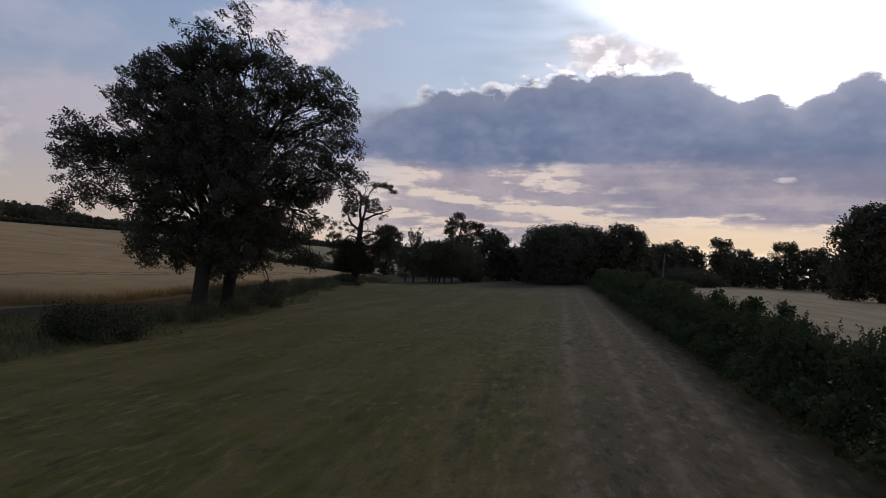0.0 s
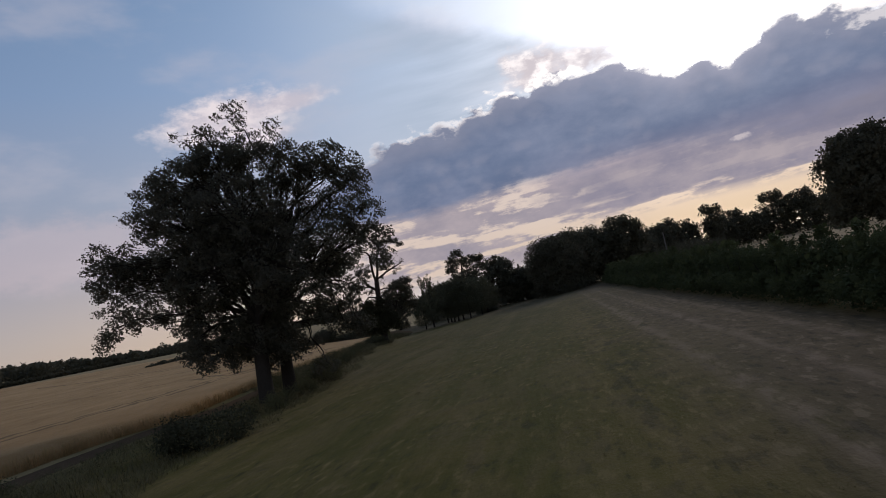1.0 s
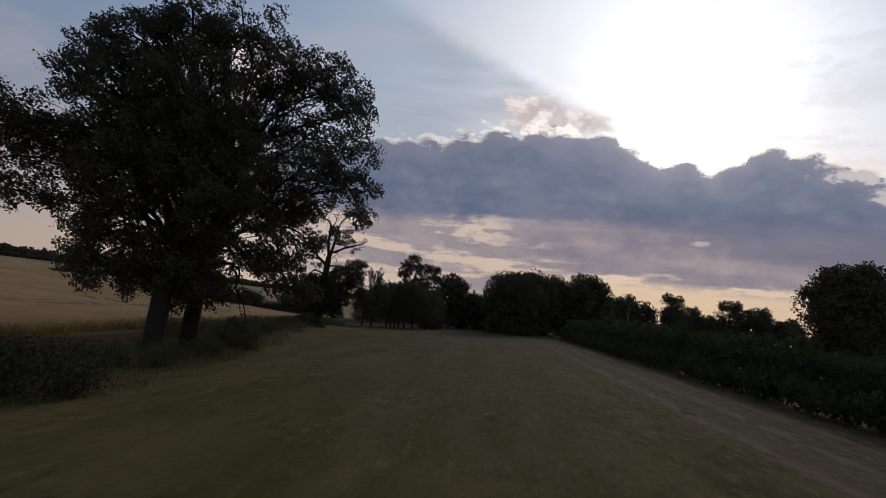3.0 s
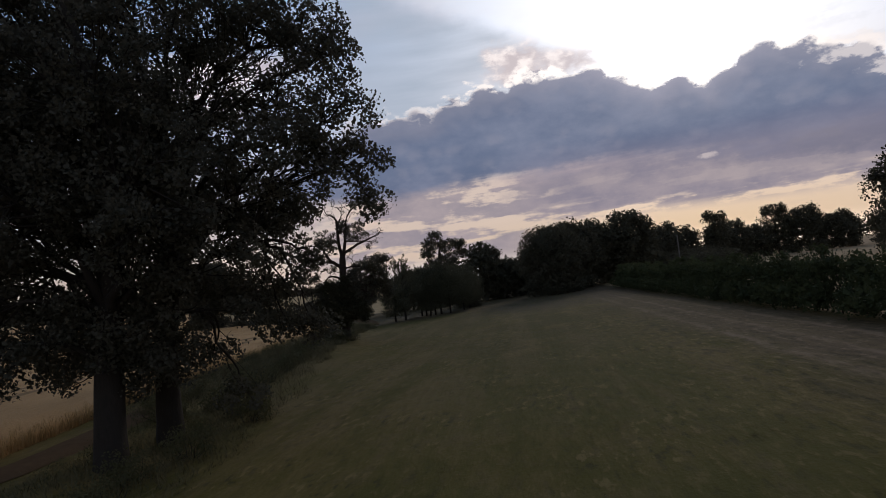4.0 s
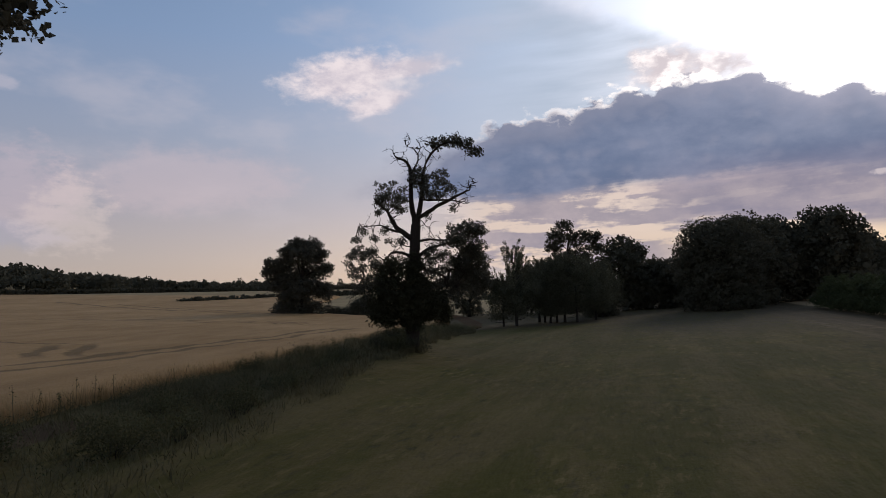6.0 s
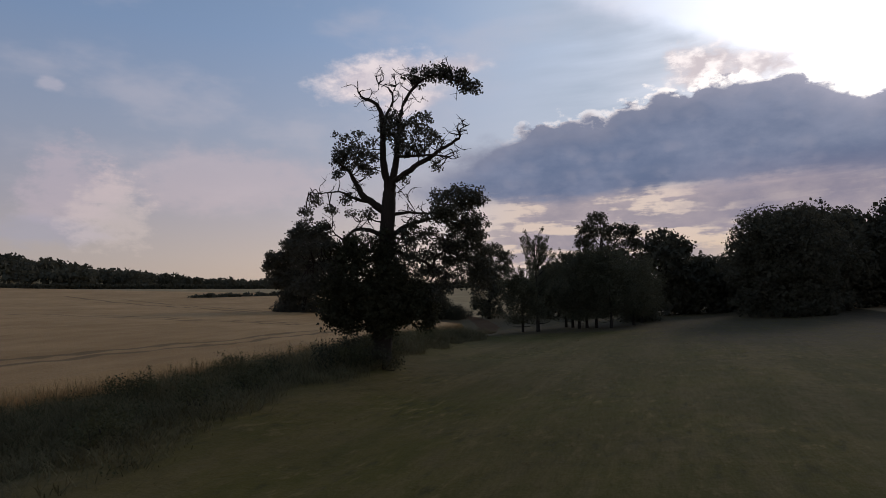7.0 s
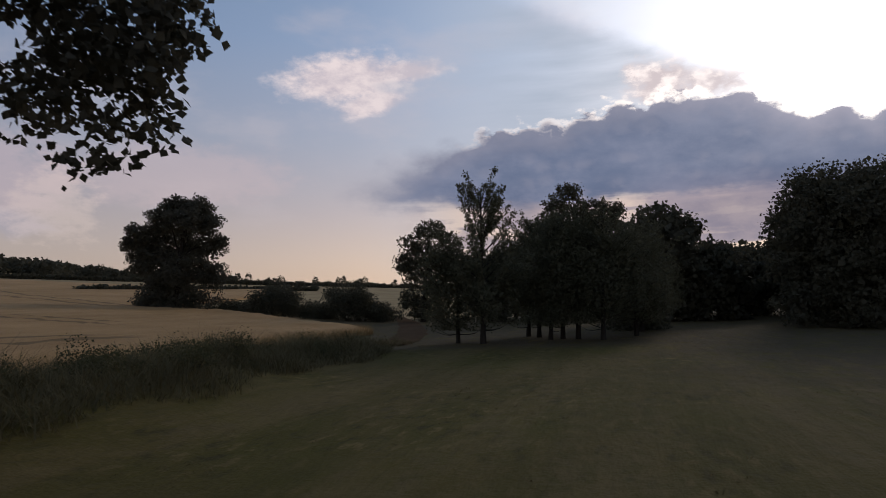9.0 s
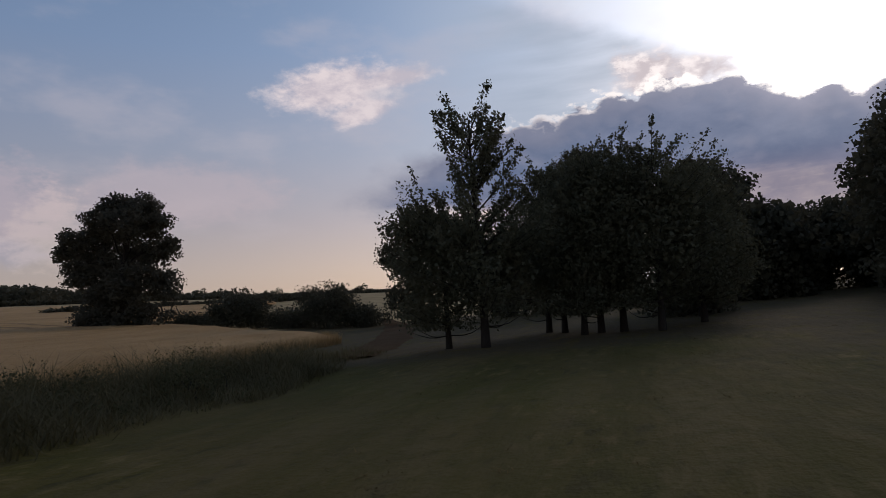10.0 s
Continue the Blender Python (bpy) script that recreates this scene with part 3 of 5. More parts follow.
def shrub(name, label, x, y, rx, ry, h, leaf, per=16, each=30, size=0.1, spread=0.22, seed=1, group="", category="bush"):
    rng = np.random.default_rng(seed)
    z0 = float(land(x, y))
    ob = thing(name, x, y, z0, label, category, group)
    lobes = [(0, 0, h * 0.42, rx * 0.85, ry * 0.85, h * 0.5, 1.0)]
    for k in range(4):
        a = rng.uniform(0, 6.28)
        lobes.append((math.cos(a) * rx * 0.5, math.sin(a) * ry * 0.5, h * rng.uniform(0.4, 0.6), rx * 0.5, ry * 0.5, h * 0.42, 1.0))
    cen = clumps(lobes, per, rng, 0.4)
    stems = []
    for c in cen[rng.permutation(len(cen))[:14]]:
        s = np.array([c[0] * 0.3, c[1] * 0.3, -0.05])
        stems.append(tube(curve_points([s, (s + c) / 2 + rng.normal(0, 0.08, 3), c * 0.85], 5), [0.018, 0.012, 0.006], 4))
    v, f = join(stems)
    tagged(part("stem", mesh_from("stem", v, f, OAK_BARK), ob), kind="stuff")
    pts = np.repeat(cen, each, 0) + scatter(rng, (len(cen) * each, 3), spread)
    keep = pts[:, 2] > 0.02 + land(pts[:, 0] + x, pts[:, 1] + y) - z0
    v, f = leaves(pts[keep], size * 1.2, rng, 0.36, 0.1)
    part("foliage", mesh_from("foliage", v, f, leaf), ob)
    return ob


# ---- ground ----
def build_ground():
    def axis(lo, hi, fine, step, far):
        mid = np.arange(lo, hi + step, step)
        grow = fine * np.cumsum(1.16 ** np.arange(60))
        grow = grow[grow < far]
        return np.concatenate([(lo - grow)[::-1], mid, hi + grow])
    xs, ys = axis(-60, 60, 2.0, 1.0, 2800), axis(-30, 180, 2.0, 1.0, 2800)
    X, Y = np.meshgrid(xs, ys)
    Z = land(X, Y) + 0.035 * np.sin(X * 0.9 + np.sin(Y * 0.4) * 2) * np.sin(Y * 0.63 + X * 0.17)
    v = np.stack([X, Y, Z], -1).reshape(-1, 3)
    nx, ny = len(xs), len(ys)
    i, j = np.meshgrid(np.arange(ny - 1), np.arange(nx - 1), indexing="ij")
    f = np.stack([i * nx + j, i * nx + j + 1, (i + 1) * nx + j + 1, (i + 1) * nx + j], -1).reshape(-1, 4)
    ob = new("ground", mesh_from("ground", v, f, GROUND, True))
    tagged(ob, "rough mown hay field with dry straw patches", "ground", "", "structure")


build_ground()


def build_crop():
    """The standing wheat: a thick sheet with a ragged top and an upright edge, cut by tramlines."""
    ys = np.concatenate([np.arange(-60, 160, 1.2), 160 + np.cumsum(2.0 * 1.07 ** np.arange(22))])
    ds = np.concatenate([np.arange(0, 20, 0.6), 20 + np.cumsum(0.8 * 1.05 ** np.arange(70))])
    rng = np.random.default_rng(5)
    D, Y = np.meshgrid(ds, ys)
    X = crop_x(Y) - D
    H = 0.72 + 0.05 * np.sin(X * 0.31 + Y * 0.11) * np.sin(Y * 0.23) + rng.normal(0, 0.03, X.shape)
    H = H * (0.55 + 0.45 * sstep(D, -0.1, 1.3))
    top = np.stack([X, Y, land(X, Y) + H], -1)
    foot = top[:, 0].copy()
    foot[:, 2] = land(foot[:, 0], foot[:, 1]) - 0.05
    foot[:, 0] += 0.12
    v = np.concatenate([top.reshape(-1, 3), foot])
    ny, nx = X.shape
    i, j = np.meshgrid(np.arange(ny - 1), np.arange(nx - 1), indexing="ij")
    f = np.stack([i * nx + j, (i + 1) * nx + j, (i + 1) * nx + j + 1, i * nx + j + 1], -1).reshape(-1, 4)
    k = np.arange(ny - 1)
    side = np.stack([k * nx, ny * nx + k, ny * nx + k + 1, (k + 1) * nx], -1)
    ob = new("wheat_field", mesh_from("wheat_field", v, np.concatenate([f, side]), CROP, True))
    tagged(ob, "ripe golden wheat standing in a wide field", "crop field", "", "stuff")
    n = 26000
    y = np.where(rng.random(n) < 0.8, rng.uniform(5, 134, n), rng.uniform(134, 160, n))
    d = rng.exponential(0.5, n) - 0.25
    x = crop_x(y) - d
    c = np.stack([x, y, land(x, y) + 0.05 * np.clip(d, 0, 1)], 1)
    v, f = blades(c, 0.68, rng, 0.012, 0.3)
    tagged(new("wheat_stalks", mesh_from("wheat_stalks", v, f, WHEAT)), "dry wheat stalks along the edge of the field", "crop", "", "stuff")


build_crop()


def strip(name, pts, width, lift, mat, label, n=90):
    p = curve_points([(a, b, 0) for a, b in pts], n)
    d = unit(np.gradient(p, axis=0))
    s = np.stack([-d[:, 1], d[:, 0], np.zeros(n)], 1)
    rng = np.random.default_rng(3)
    us = np.linspace(-1, 1, 9)
    wob = 1 + rng.normal(0, 0.06, (n, 1, 1))
    q = p[:, None] + s[:, None] * us[None, :, None] * width / 2 * wob
    rut = -0.05 * (np.exp(-((np.abs(us) - 0.55) / 0.18) ** 2)) - 0.08 * (np.abs(us) > 0.95)
    q[..., 2] = land(q[..., 0], q[..., 1]) + lift + rut[None]
    k = len(us)
    i, j = np.meshgrid(np.arange(n - 1), np.arange(k - 1), indexing="ij")
    f = np.stack([i * k + j, (i + 1) * k + j, (i + 1) * k + j + 1, i * k + j + 1], -1).reshape(-1, 4)
    tagged(new(name, mesh_from(name, q.reshape(-1, 3), f, mat, True)), label, "track", "", "structure")


strip("track", [(-26, -40), (-22.0, 14), (-19.8, 34), (-17.0, 45), (-16.4, 62)], 1.8, 0.08, TRACK, "rutted dirt farm track beside the wheat", 60)
strip("track", [(-5.6, 114), (-5.3, 120), (-5.8, 130), (-9.2, 154), (-14, 176)], 2.4, 0.08, TRACK, "worn dirt track curving round the end of the wheat", 50)


# ---- the oak beside the verge ----
tree("oak_tree", "large twin-trunked oak in full dark leaf on the verge", (-13.4, 43.8), [
    (-2.5, -0.5, 19.0, 1.6, 1.2, 0.8, 0.5), (0.0, 0.0, 20.0, 1.3, 1.3, 1.2, 0.5), (2.0, 0.3, 18.5, 1.1, 1.1, 1.2, 0.5), (-0.8, 0.5, 18.4, 2.4, 1.6, 1.0, 0.7), (-3.2, 0.2, 17.4, 1.8, 1.5, 0.9, 0.7), (-1.2, -0.6, 17.2, 2.4, 1.8, 1.2, 0.9), (2.9, 0.2, 17.4, 1.2, 1.1, 1.0, 0.7), (1.0, 0.3, 17.5, 1.9, 1.5, 0.9, 0.8), (3.3, 0.3, 15.6, 1.5, 1.5, 1.4, 0.8), (-3.8, -0.5, 15.6, 2.7, 2.3, 1.8, 1), (-6.1, 0.3, 15.8, 1.5, 1.5, 1.5, 1),
    (-1.5, 0.8, 16.4, 2.8, 2.3, 1.8, 1), (-6.9, 0.0, 13.7, 1.6, 1.5, 1.3, 0.9), (-3.8, -2.2, 12.8, 2.9, 2.4, 2.0, 0.9), (-0.2, -2.6, 12.8, 2.9, 2.7, 2.5, 1), (-3.1, 2.8, 13.3, 3.7, 3.3, 2.9, 0.8), (5.4, -0.7, 15.8, 1.9, 1.7, 1.5, 1),
    (6.8, 0.0, 15.2, 1.4, 1.4, 1.4, 0.9), (4.2, 0.5, 14.2, 1.8, 1.8, 1.8, 0.7), (7.8, -0.9, 13.8, 1.1, 1.2, 1.3, 0.9), (2.3, 0.4, 15.2, 1.6, 1.7, 1.8, 0.8), (5.6, 0.6, 12.5, 2.4, 2.1, 1.8, 0.8), (7.5, -0.8, 11.3, 1.7, 1.6, 1.5, 1),
    (7.9, -0.6, 9.8, 1.6, 1.5, 1.2, 1), (8.7, -0.6, 8.5, 0.7, 0.8, 0.9, 0.8), (5.4, -1.6, 10.1, 2.1, 1.9, 1.3, 0.9), (4.6, 1.2, 7.4, 1.5, 1.3, 1.2, 1), (6.4, 1.2, 6.6, 0.9, 0.8, 0.6, 1), (4.0, 2.2, 9.0, 2.2, 2.0, 1.6, 0.9), (3.8, 3.0, 5.6, 1.2, 1.2, 1.1, 0.9), (5.4, 3.0, 8.9, 1.3, 1.2, 0.9, 0.9), (3.2, 5.2, 8.6, 1.2, 1.0, 0.8, 0.9), (4.4, 6.0, 8.4, 0.6, 0.6, 0.5, 0.9), (5.2, 1.2, 5.7, 0.9, 0.8, 0.6, 0.9), (3.0, 1.2, 5.6, 1.4, 1.2, 0.8, 0.9),
    (-9.8, -0.9, 10.7, 1.2, 1.5, 1.8, 1), (-8.6, -0.4, 10.9, 1.5, 1.6, 1.7, 0.9), (-9.4, -0.8, 8.7, 1.4, 1.4, 1.4, 0.9), (-10.4, -1.2, 6.2, 0.5, 0.7, 0.9, 0.8), (-9.6, -1.0, 6.7, 1.0, 0.8, 0.7, 0.8), (-8.1, -0.5, 7.3, 1.7, 1.3, 1.0, 0.8),
    (-7.6, 0.5, 10.1, 1.9, 1.9, 1.9, 0.85), (-6.1, 1.6, 10.1, 2.2, 2.2, 2.2, 0.9), (-5.3, 0.3, 7.2, 2.3, 1.9, 1.5, 0.9), (-5.2, 0.2, 5.9, 0.8, 0.7, 0.5, 0.7), (-2.4, -2.8, 9.3, 2.5, 2.5, 2.5, 0.9), (-2.8, -1.2, 6.2, 2.2, 1.9, 1.7, 0.9),
    (-3.8, 3.2, 9.7, 2.9, 2.7, 2.4, 0.7), (1.5, -3.2, 9.2, 2.8, 2.8, 2.8, 1), (0.6, 3.4, 10.5, 3.3, 3.3, 3.3, 0.9), (2.2, -1.8, 7.2, 2.6, 2.3, 1.7, 0.7), (-1.2, -0.5, 4.9, 2.1, 1.9, 1.7, 1), (-0.4, 2.6, 4.9, 2.3, 2.0, 1.8, 0.6),
    (0.0, 0.2, 3.5, 1.8, 1.7, 1.3, 1), (1.3, -1.0, 3.3, 1.4, 1.3, 1.0, 0.7), (0.2, -1.6, 4.4, 1.6, 1.4, 1.2, 0.8), (2.4, 1.2, 3.4, 1.0, 0.9, 0.6, 0.8), (3.3, 1.6, 1.6, 0.9, 0.9, 0.8, 0.6), (2.5, -0.6, 4.9, 1.9, 1.6, 1.1, 0.5), (6.2, 1.2, 3.8, 0.9, 0.8, 0.65, 1),
    (5.2, 1.2, 4.2, 1.1, 0.9, 0.7, 1), (4.2, 1.2, 5.0, 0.9, 0.8, 0.5, 0.9), (-3.4, -1.6, 4.0, 1.8, 1.6, 1.3, 1), (-4.6, -0.8, 4.9, 1.6, 1.4, 1.2, 0.9), (-2.2, 1.4, 3.5, 1.6, 1.4, 1.2, 0.9), (-0.1, 0.2, 7.1, 2.7, 2.3, 1.9, 0.8), (-1.8, 0.0, 11.0, 3.0, 3.0, 2.6, 0.9), (1.5, 0.0, 12.4, 2.5, 2.5, 2.2, 0.9), (-4.5, -1.0, 9.8, 2.2, 2.0, 2.0, 0.9)],
    [(-0.5, -1.6, 0.44, 16.0), (0.4, 1.8, 0.42, 14.2)], OAK_LEAF, OAK_BARK, seed=11, limb_r=0.17, sub=0.60, fill=2.1, each=235, size=0.116, width=0.5, core=30, inner=1.7, swell=1.10)


# ---- the half-dead oak ----
DEAD_LIMBS = (
    ((0.18, 0.00, 7.71), (0.05, -0.13, 8.71), (0.03, -0.27, 9.70), (0.02, -0.40, 10.48), (0.02, -0.53, 11.16), (-0.09, -0.67, 11.63), (-0.31, -0.80, 11.88), (-0.78, -0.93, 12.12), (-0.94, -1.07, 12.34), (-0.96, -1.20, 12.85), 0.20),
    ((0.33, 0.00, 7.70), (0.58, -0.17, 8.68), (0.73, -0.33, 9.55), (0.84, -0.50, 10.41), (1.00, -0.67, 11.36), (1.23, -0.83, 11.89), (1.53, -1.00, 12.31), 0.20),
    ((0.80, -0.50, 9.80), (0.68, -0.53, 10.30), (0.40, -0.57, 10.61), (0.08, -0.60, 11.07), 0.09),
    ((1.28, -1.00, 11.82), (1.66, -1.16, 12.37), (2.15, -1.32, 12.63), (2.67, -1.48, 12.81), (3.18, -1.64, 12.76), (3.87, -1.80, 12.49), 0.08),
    ((1.57, -1.00, 12.40), (1.45, -0.95, 12.75), (1.20, -0.90, 13.05), 0.05),
    ((0.08, -0.60, 11.07), (0.36, -0.64, 11.61), (0.58, -0.68, 11.95), (0.69, -0.72, 12.42), (0.84, -0.76, 12.76), (0.67, -0.80, 13.26), 0.08),
    ((0.64, -0.70, 12.35), (0.32, -0.53, 12.77), (-0.15, -0.37, 12.99), (-0.36, -0.20, 13.46), 0.04),
    ((0.59, -0.20, 8.51), (1.30, -0.69, 8.82), (2.21, -1.17, 9.24), (2.61, -1.66, 9.37), (2.99, -2.15, 9.49), (3.62, -2.64, 9.67), (3.88, -3.12, 9.71), (4.04, -3.61, 9.89), (4.45, -4.10, 9.93), 0.15),
    ((0.38, -0.20, 9.58), (1.15, -0.90, 9.47), (2.30, -1.60, 9.37), (3.38, -2.30, 9.15), (3.63, -3.00, 9.25), 0.09),
    ((-0.04, 0.00, 6.99), (-0.62, -0.10, 7.40), (-1.12, -0.20, 7.81), (-1.36, -0.30, 8.42), (-1.58, -0.40, 8.91), (-1.97, -0.50, 9.19), (-2.29, -0.60, 9.34), 0.21),
    ((-0.59, 0.00, 7.40), (-1.34, -0.18, 7.72), (-1.69, -0.36, 7.90), (-2.04, -0.54, 8.02), (-2.80, -0.72, 7.87), (-3.19, -0.90, 7.88), 0.09),
    ((-0.08, 0.00, 5.91), (-0.57, -0.23, 6.24), (-1.01, -0.47, 6.34), (-1.33, -0.70, 6.22), (-1.65, -0.93, 5.84), (-1.92, -1.17, 6.13), (-2.11, -1.40, 6.38), 0.12),
    ((-0.12, 0.00, 5.26), (-0.71, -0.40, 5.14), (-1.28, -0.80, 4.82), (-2.13, -1.20, 4.81), (-2.76, -1.60, 4.51), 0.11),
    ((0.46, 0.00, 5.96), (1.02, 0.40, 6.57), (1.76, 0.80, 6.84), (2.32, 1.20, 7.01), (3.11, 1.60, 7.27), 0.14),
    ((0.33, 0.00, 6.98), (1.26, 0.27, 7.08), (2.03, 0.53, 7.10), (2.82, 0.80, 7.56), 0.10),
    ((0.46, 0.00, 5.15), (1.27, 0.22, 5.06), (1.84, 0.45, 4.86), (2.25, 0.67, 4.62), (2.79, 0.90, 4.26), 0.13),
    ((2.22, 0.60, 4.66), (2.26, 0.75, 5.08), (2.58, 0.90, 5.33), (2.62, 1.05, 5.72), (2.47, 1.20, 5.99), 0.08),
    ((0.62, 0.00, 8.35), (0.97, -0.20, 7.88), (1.27, -0.40, 7.43), 0.03),
    ((-0.17, 0.00, 6.65), (-0.57, -0.25, 6.77), (-0.89, -0.50, 6.68), 0.05))
DEAD_LEAF = (
    (-1.2, -0.5, 9.5, 0.8, 0.7, 0.5, 1), (-1.8, -0.6, 10.3, 0.4, 0.4, 0.5, 0.6), (-0.9, -0.4, 10.4, 0.5, 0.4, 0.4, 0.5), (-1.9, -0.6, 9.6, 0.3, 0.3, 0.4, 0.6), (-0.6, -0.4, 9.0, 0.4, 0.3, 0.2, 0.5), (-0.4, -0.3, 9.7, 0.3, 0.3, 0.4, 0.5),
    (-2.0, -0.6, 8.8, 0.2, 0.2, 0.2, 0.6), (0.6, -0.7, 10.7, 0.5, 0.5, 0.4, 1), (1.5, -1.2, 10.3, 0.8, 0.7, 0.7, 0.85), (2.1, -1.6, 10.9, 0.3, 0.3, 0.3, 0.9), (2.7, -2.0, 9.9, 0.4, 0.4, 0.3, 0.6), (1.4, -1.2, 9.7, 0.7, 0.4, 0.2, 0.5),
    (0.6, -0.7, 11.3, 0.4, 0.3, 0.2, 0.8), (2.8, -2.5, 8.7, 0.2, 0.2, 0.2, 0.6), (1.1, -0.6, 8.5, 0.2, 0.2, 0.1, 0.5), (1.7, -1.2, 12.9, 0.5, 0.5, 0.3, 0.9), (2.5, -1.3, 13.0, 0.6, 0.5, 0.3, 1), (3.4, -1.5, 12.8, 0.6, 0.5, 0.3, 1),
    (4.2, -1.7, 12.2, 0.4, 0.4, 0.3, 0.9), (3.2, -1.0, 7.4, 0.8, 0.7, 0.6, 1), (4.0, -0.8, 7.6, 0.5, 0.5, 0.4, 0.9), (4.5, -0.6, 7.4, 0.3, 0.2, 0.2, 0.6), (2.5, 0.0, 6.9, 0.6, 0.5, 0.4, 0.9),
    (3.4, 0.3, 6.7, 0.9, 0.7, 0.6, 1), (4.1, 0.8, 6.4, 0.6, 0.6, 0.6, 0.9), (3.5, 1.6, 5.8, 0.8, 0.7, 0.6, 0.7), (2.0, 0.6, 5.9, 0.5, 0.5, 0.5, 0.5), (1.2, 0.0, 5.8, 0.6, 0.6, 0.6, 0.8), (1.3, 0.1, 6.4, 0.5, 0.4, 0.4, 0.7),
    (4.3, 1.9, 4.8, 0.6, 0.6, 0.7, 0.9), (3.2, 2.0, 4.6, 0.7, 0.7, 0.6, 0.8), (4.0, 2.1, 3.8, 0.5, 0.5, 0.4, 0.8), (3.4, 1.2, 5.5, 0.9, 0.8, 0.8, 0.9), (2.4, 1.2, 5.0, 0.8, 0.7, 0.8, 0.8), (2.1, 1.1, 3.9, 0.9, 0.8, 0.7, 0.9), (4.6, 1.6, 4.2, 0.3, 0.4, 0.4, 0.7), (1.1, 0.0, 4.6, 0.6, 0.6, 0.7, 0.8), (2.7, 1.4, 3.8, 0.5, 0.4, 0.2, 0.5),
    (1.9, 0.3, 3.5, 0.6, 0.5, 0.4, 0.8), (-2.7, -1.8, 6.3, 0.6, 0.5, 0.3, 1), (-3.2, -2.0, 5.5, 0.5, 0.5, 0.5, 0.85), (-2.4, -1.6, 5.7, 0.5, 0.5, 0.5, 0.8), (-3.4, -2.0, 6.1, 0.2, 0.2, 0.3, 0.7), (-3.2, -1.8, 4.8, 0.3, 0.3, 0.2, 0.6),
    (-2.1, -1.4, 4.5, 0.5, 0.5, 0.4, 1), (-2.8, -1.6, 4.0, 0.3, 0.3, 0.2, 0.6), (-3.4, -1.6, 3.8, 0.3, 0.2, 0.2, 0.5), (-2.7, -1.4, 3.6, 0.4, 0.3, 0.2, 0.6), (-3.3, -1.0, 7.1, 0.3, 0.2, 0.2, 0.7), (-2.3, -0.6, 7.2, 0.3, 0.3, 0.2, 0.7),
    (-2.9, -0.9, 7.6, 0.2, 0.2, 0.2, 0.6), (-1.6, -0.4, 7.7, 0.3, 0.2, 0.2, 0.6), (-0.7, -0.3, 7.0, 0.4, 0.3, 0.1, 0.5), (-1.4, -0.5, 7.0, 0.2, 0.2, 0.1, 0.5), (-0.5, -0.8, 5.8, 0.4, 0.4, 0.3, 0.5))
DEAD_IVY = (
    (-1.2, -1.0, 5.1, 0.9, 0.8, 0.8, 1), (-1.6, -1.2, 4.0, 0.7, 0.7, 0.7, 1), (-1.3, -0.6, 2.9, 1.1, 1.0, 0.9, 1.1), (-2.1, -0.6, 2.4, 0.4, 0.5, 0.6, 0.8), (0.2, -0.2, 4.2, 0.9, 0.9, 0.9, 1), (0.4, 0.0, 2.8, 1.4, 1.1, 0.9, 1.1),
    (1.2, 0.4, 3.2, 0.9, 0.8, 0.7, 1), (2.0, 0.8, 2.5, 0.5, 0.5, 0.6, 0.8), (0.2, 0.0, 5.7, 0.3, 0.7, 1.0, 0.8), (-1.5, -0.5, 1.9, 0.5, 0.4, 0.2, 0.7), (-0.4, 0.0, 2.0, 0.5, 0.4, 0.3, 0.9), (1.8, 0.6, 1.9, 0.4, 0.3, 0.2, 0.6), (-2.5, -1.0, 3.3, 0.3, 0.4, 0.5, 0.6), (0.0, -0.2, 2.0, 0.7, 0.7, 0.6, 0.9), (0.1, -0.2, 5.2, 0.5, 0.5, 0.7, 0.8), (-0.4, -0.5, 3.4, 0.8, 0.8, 0.8, 1.0))


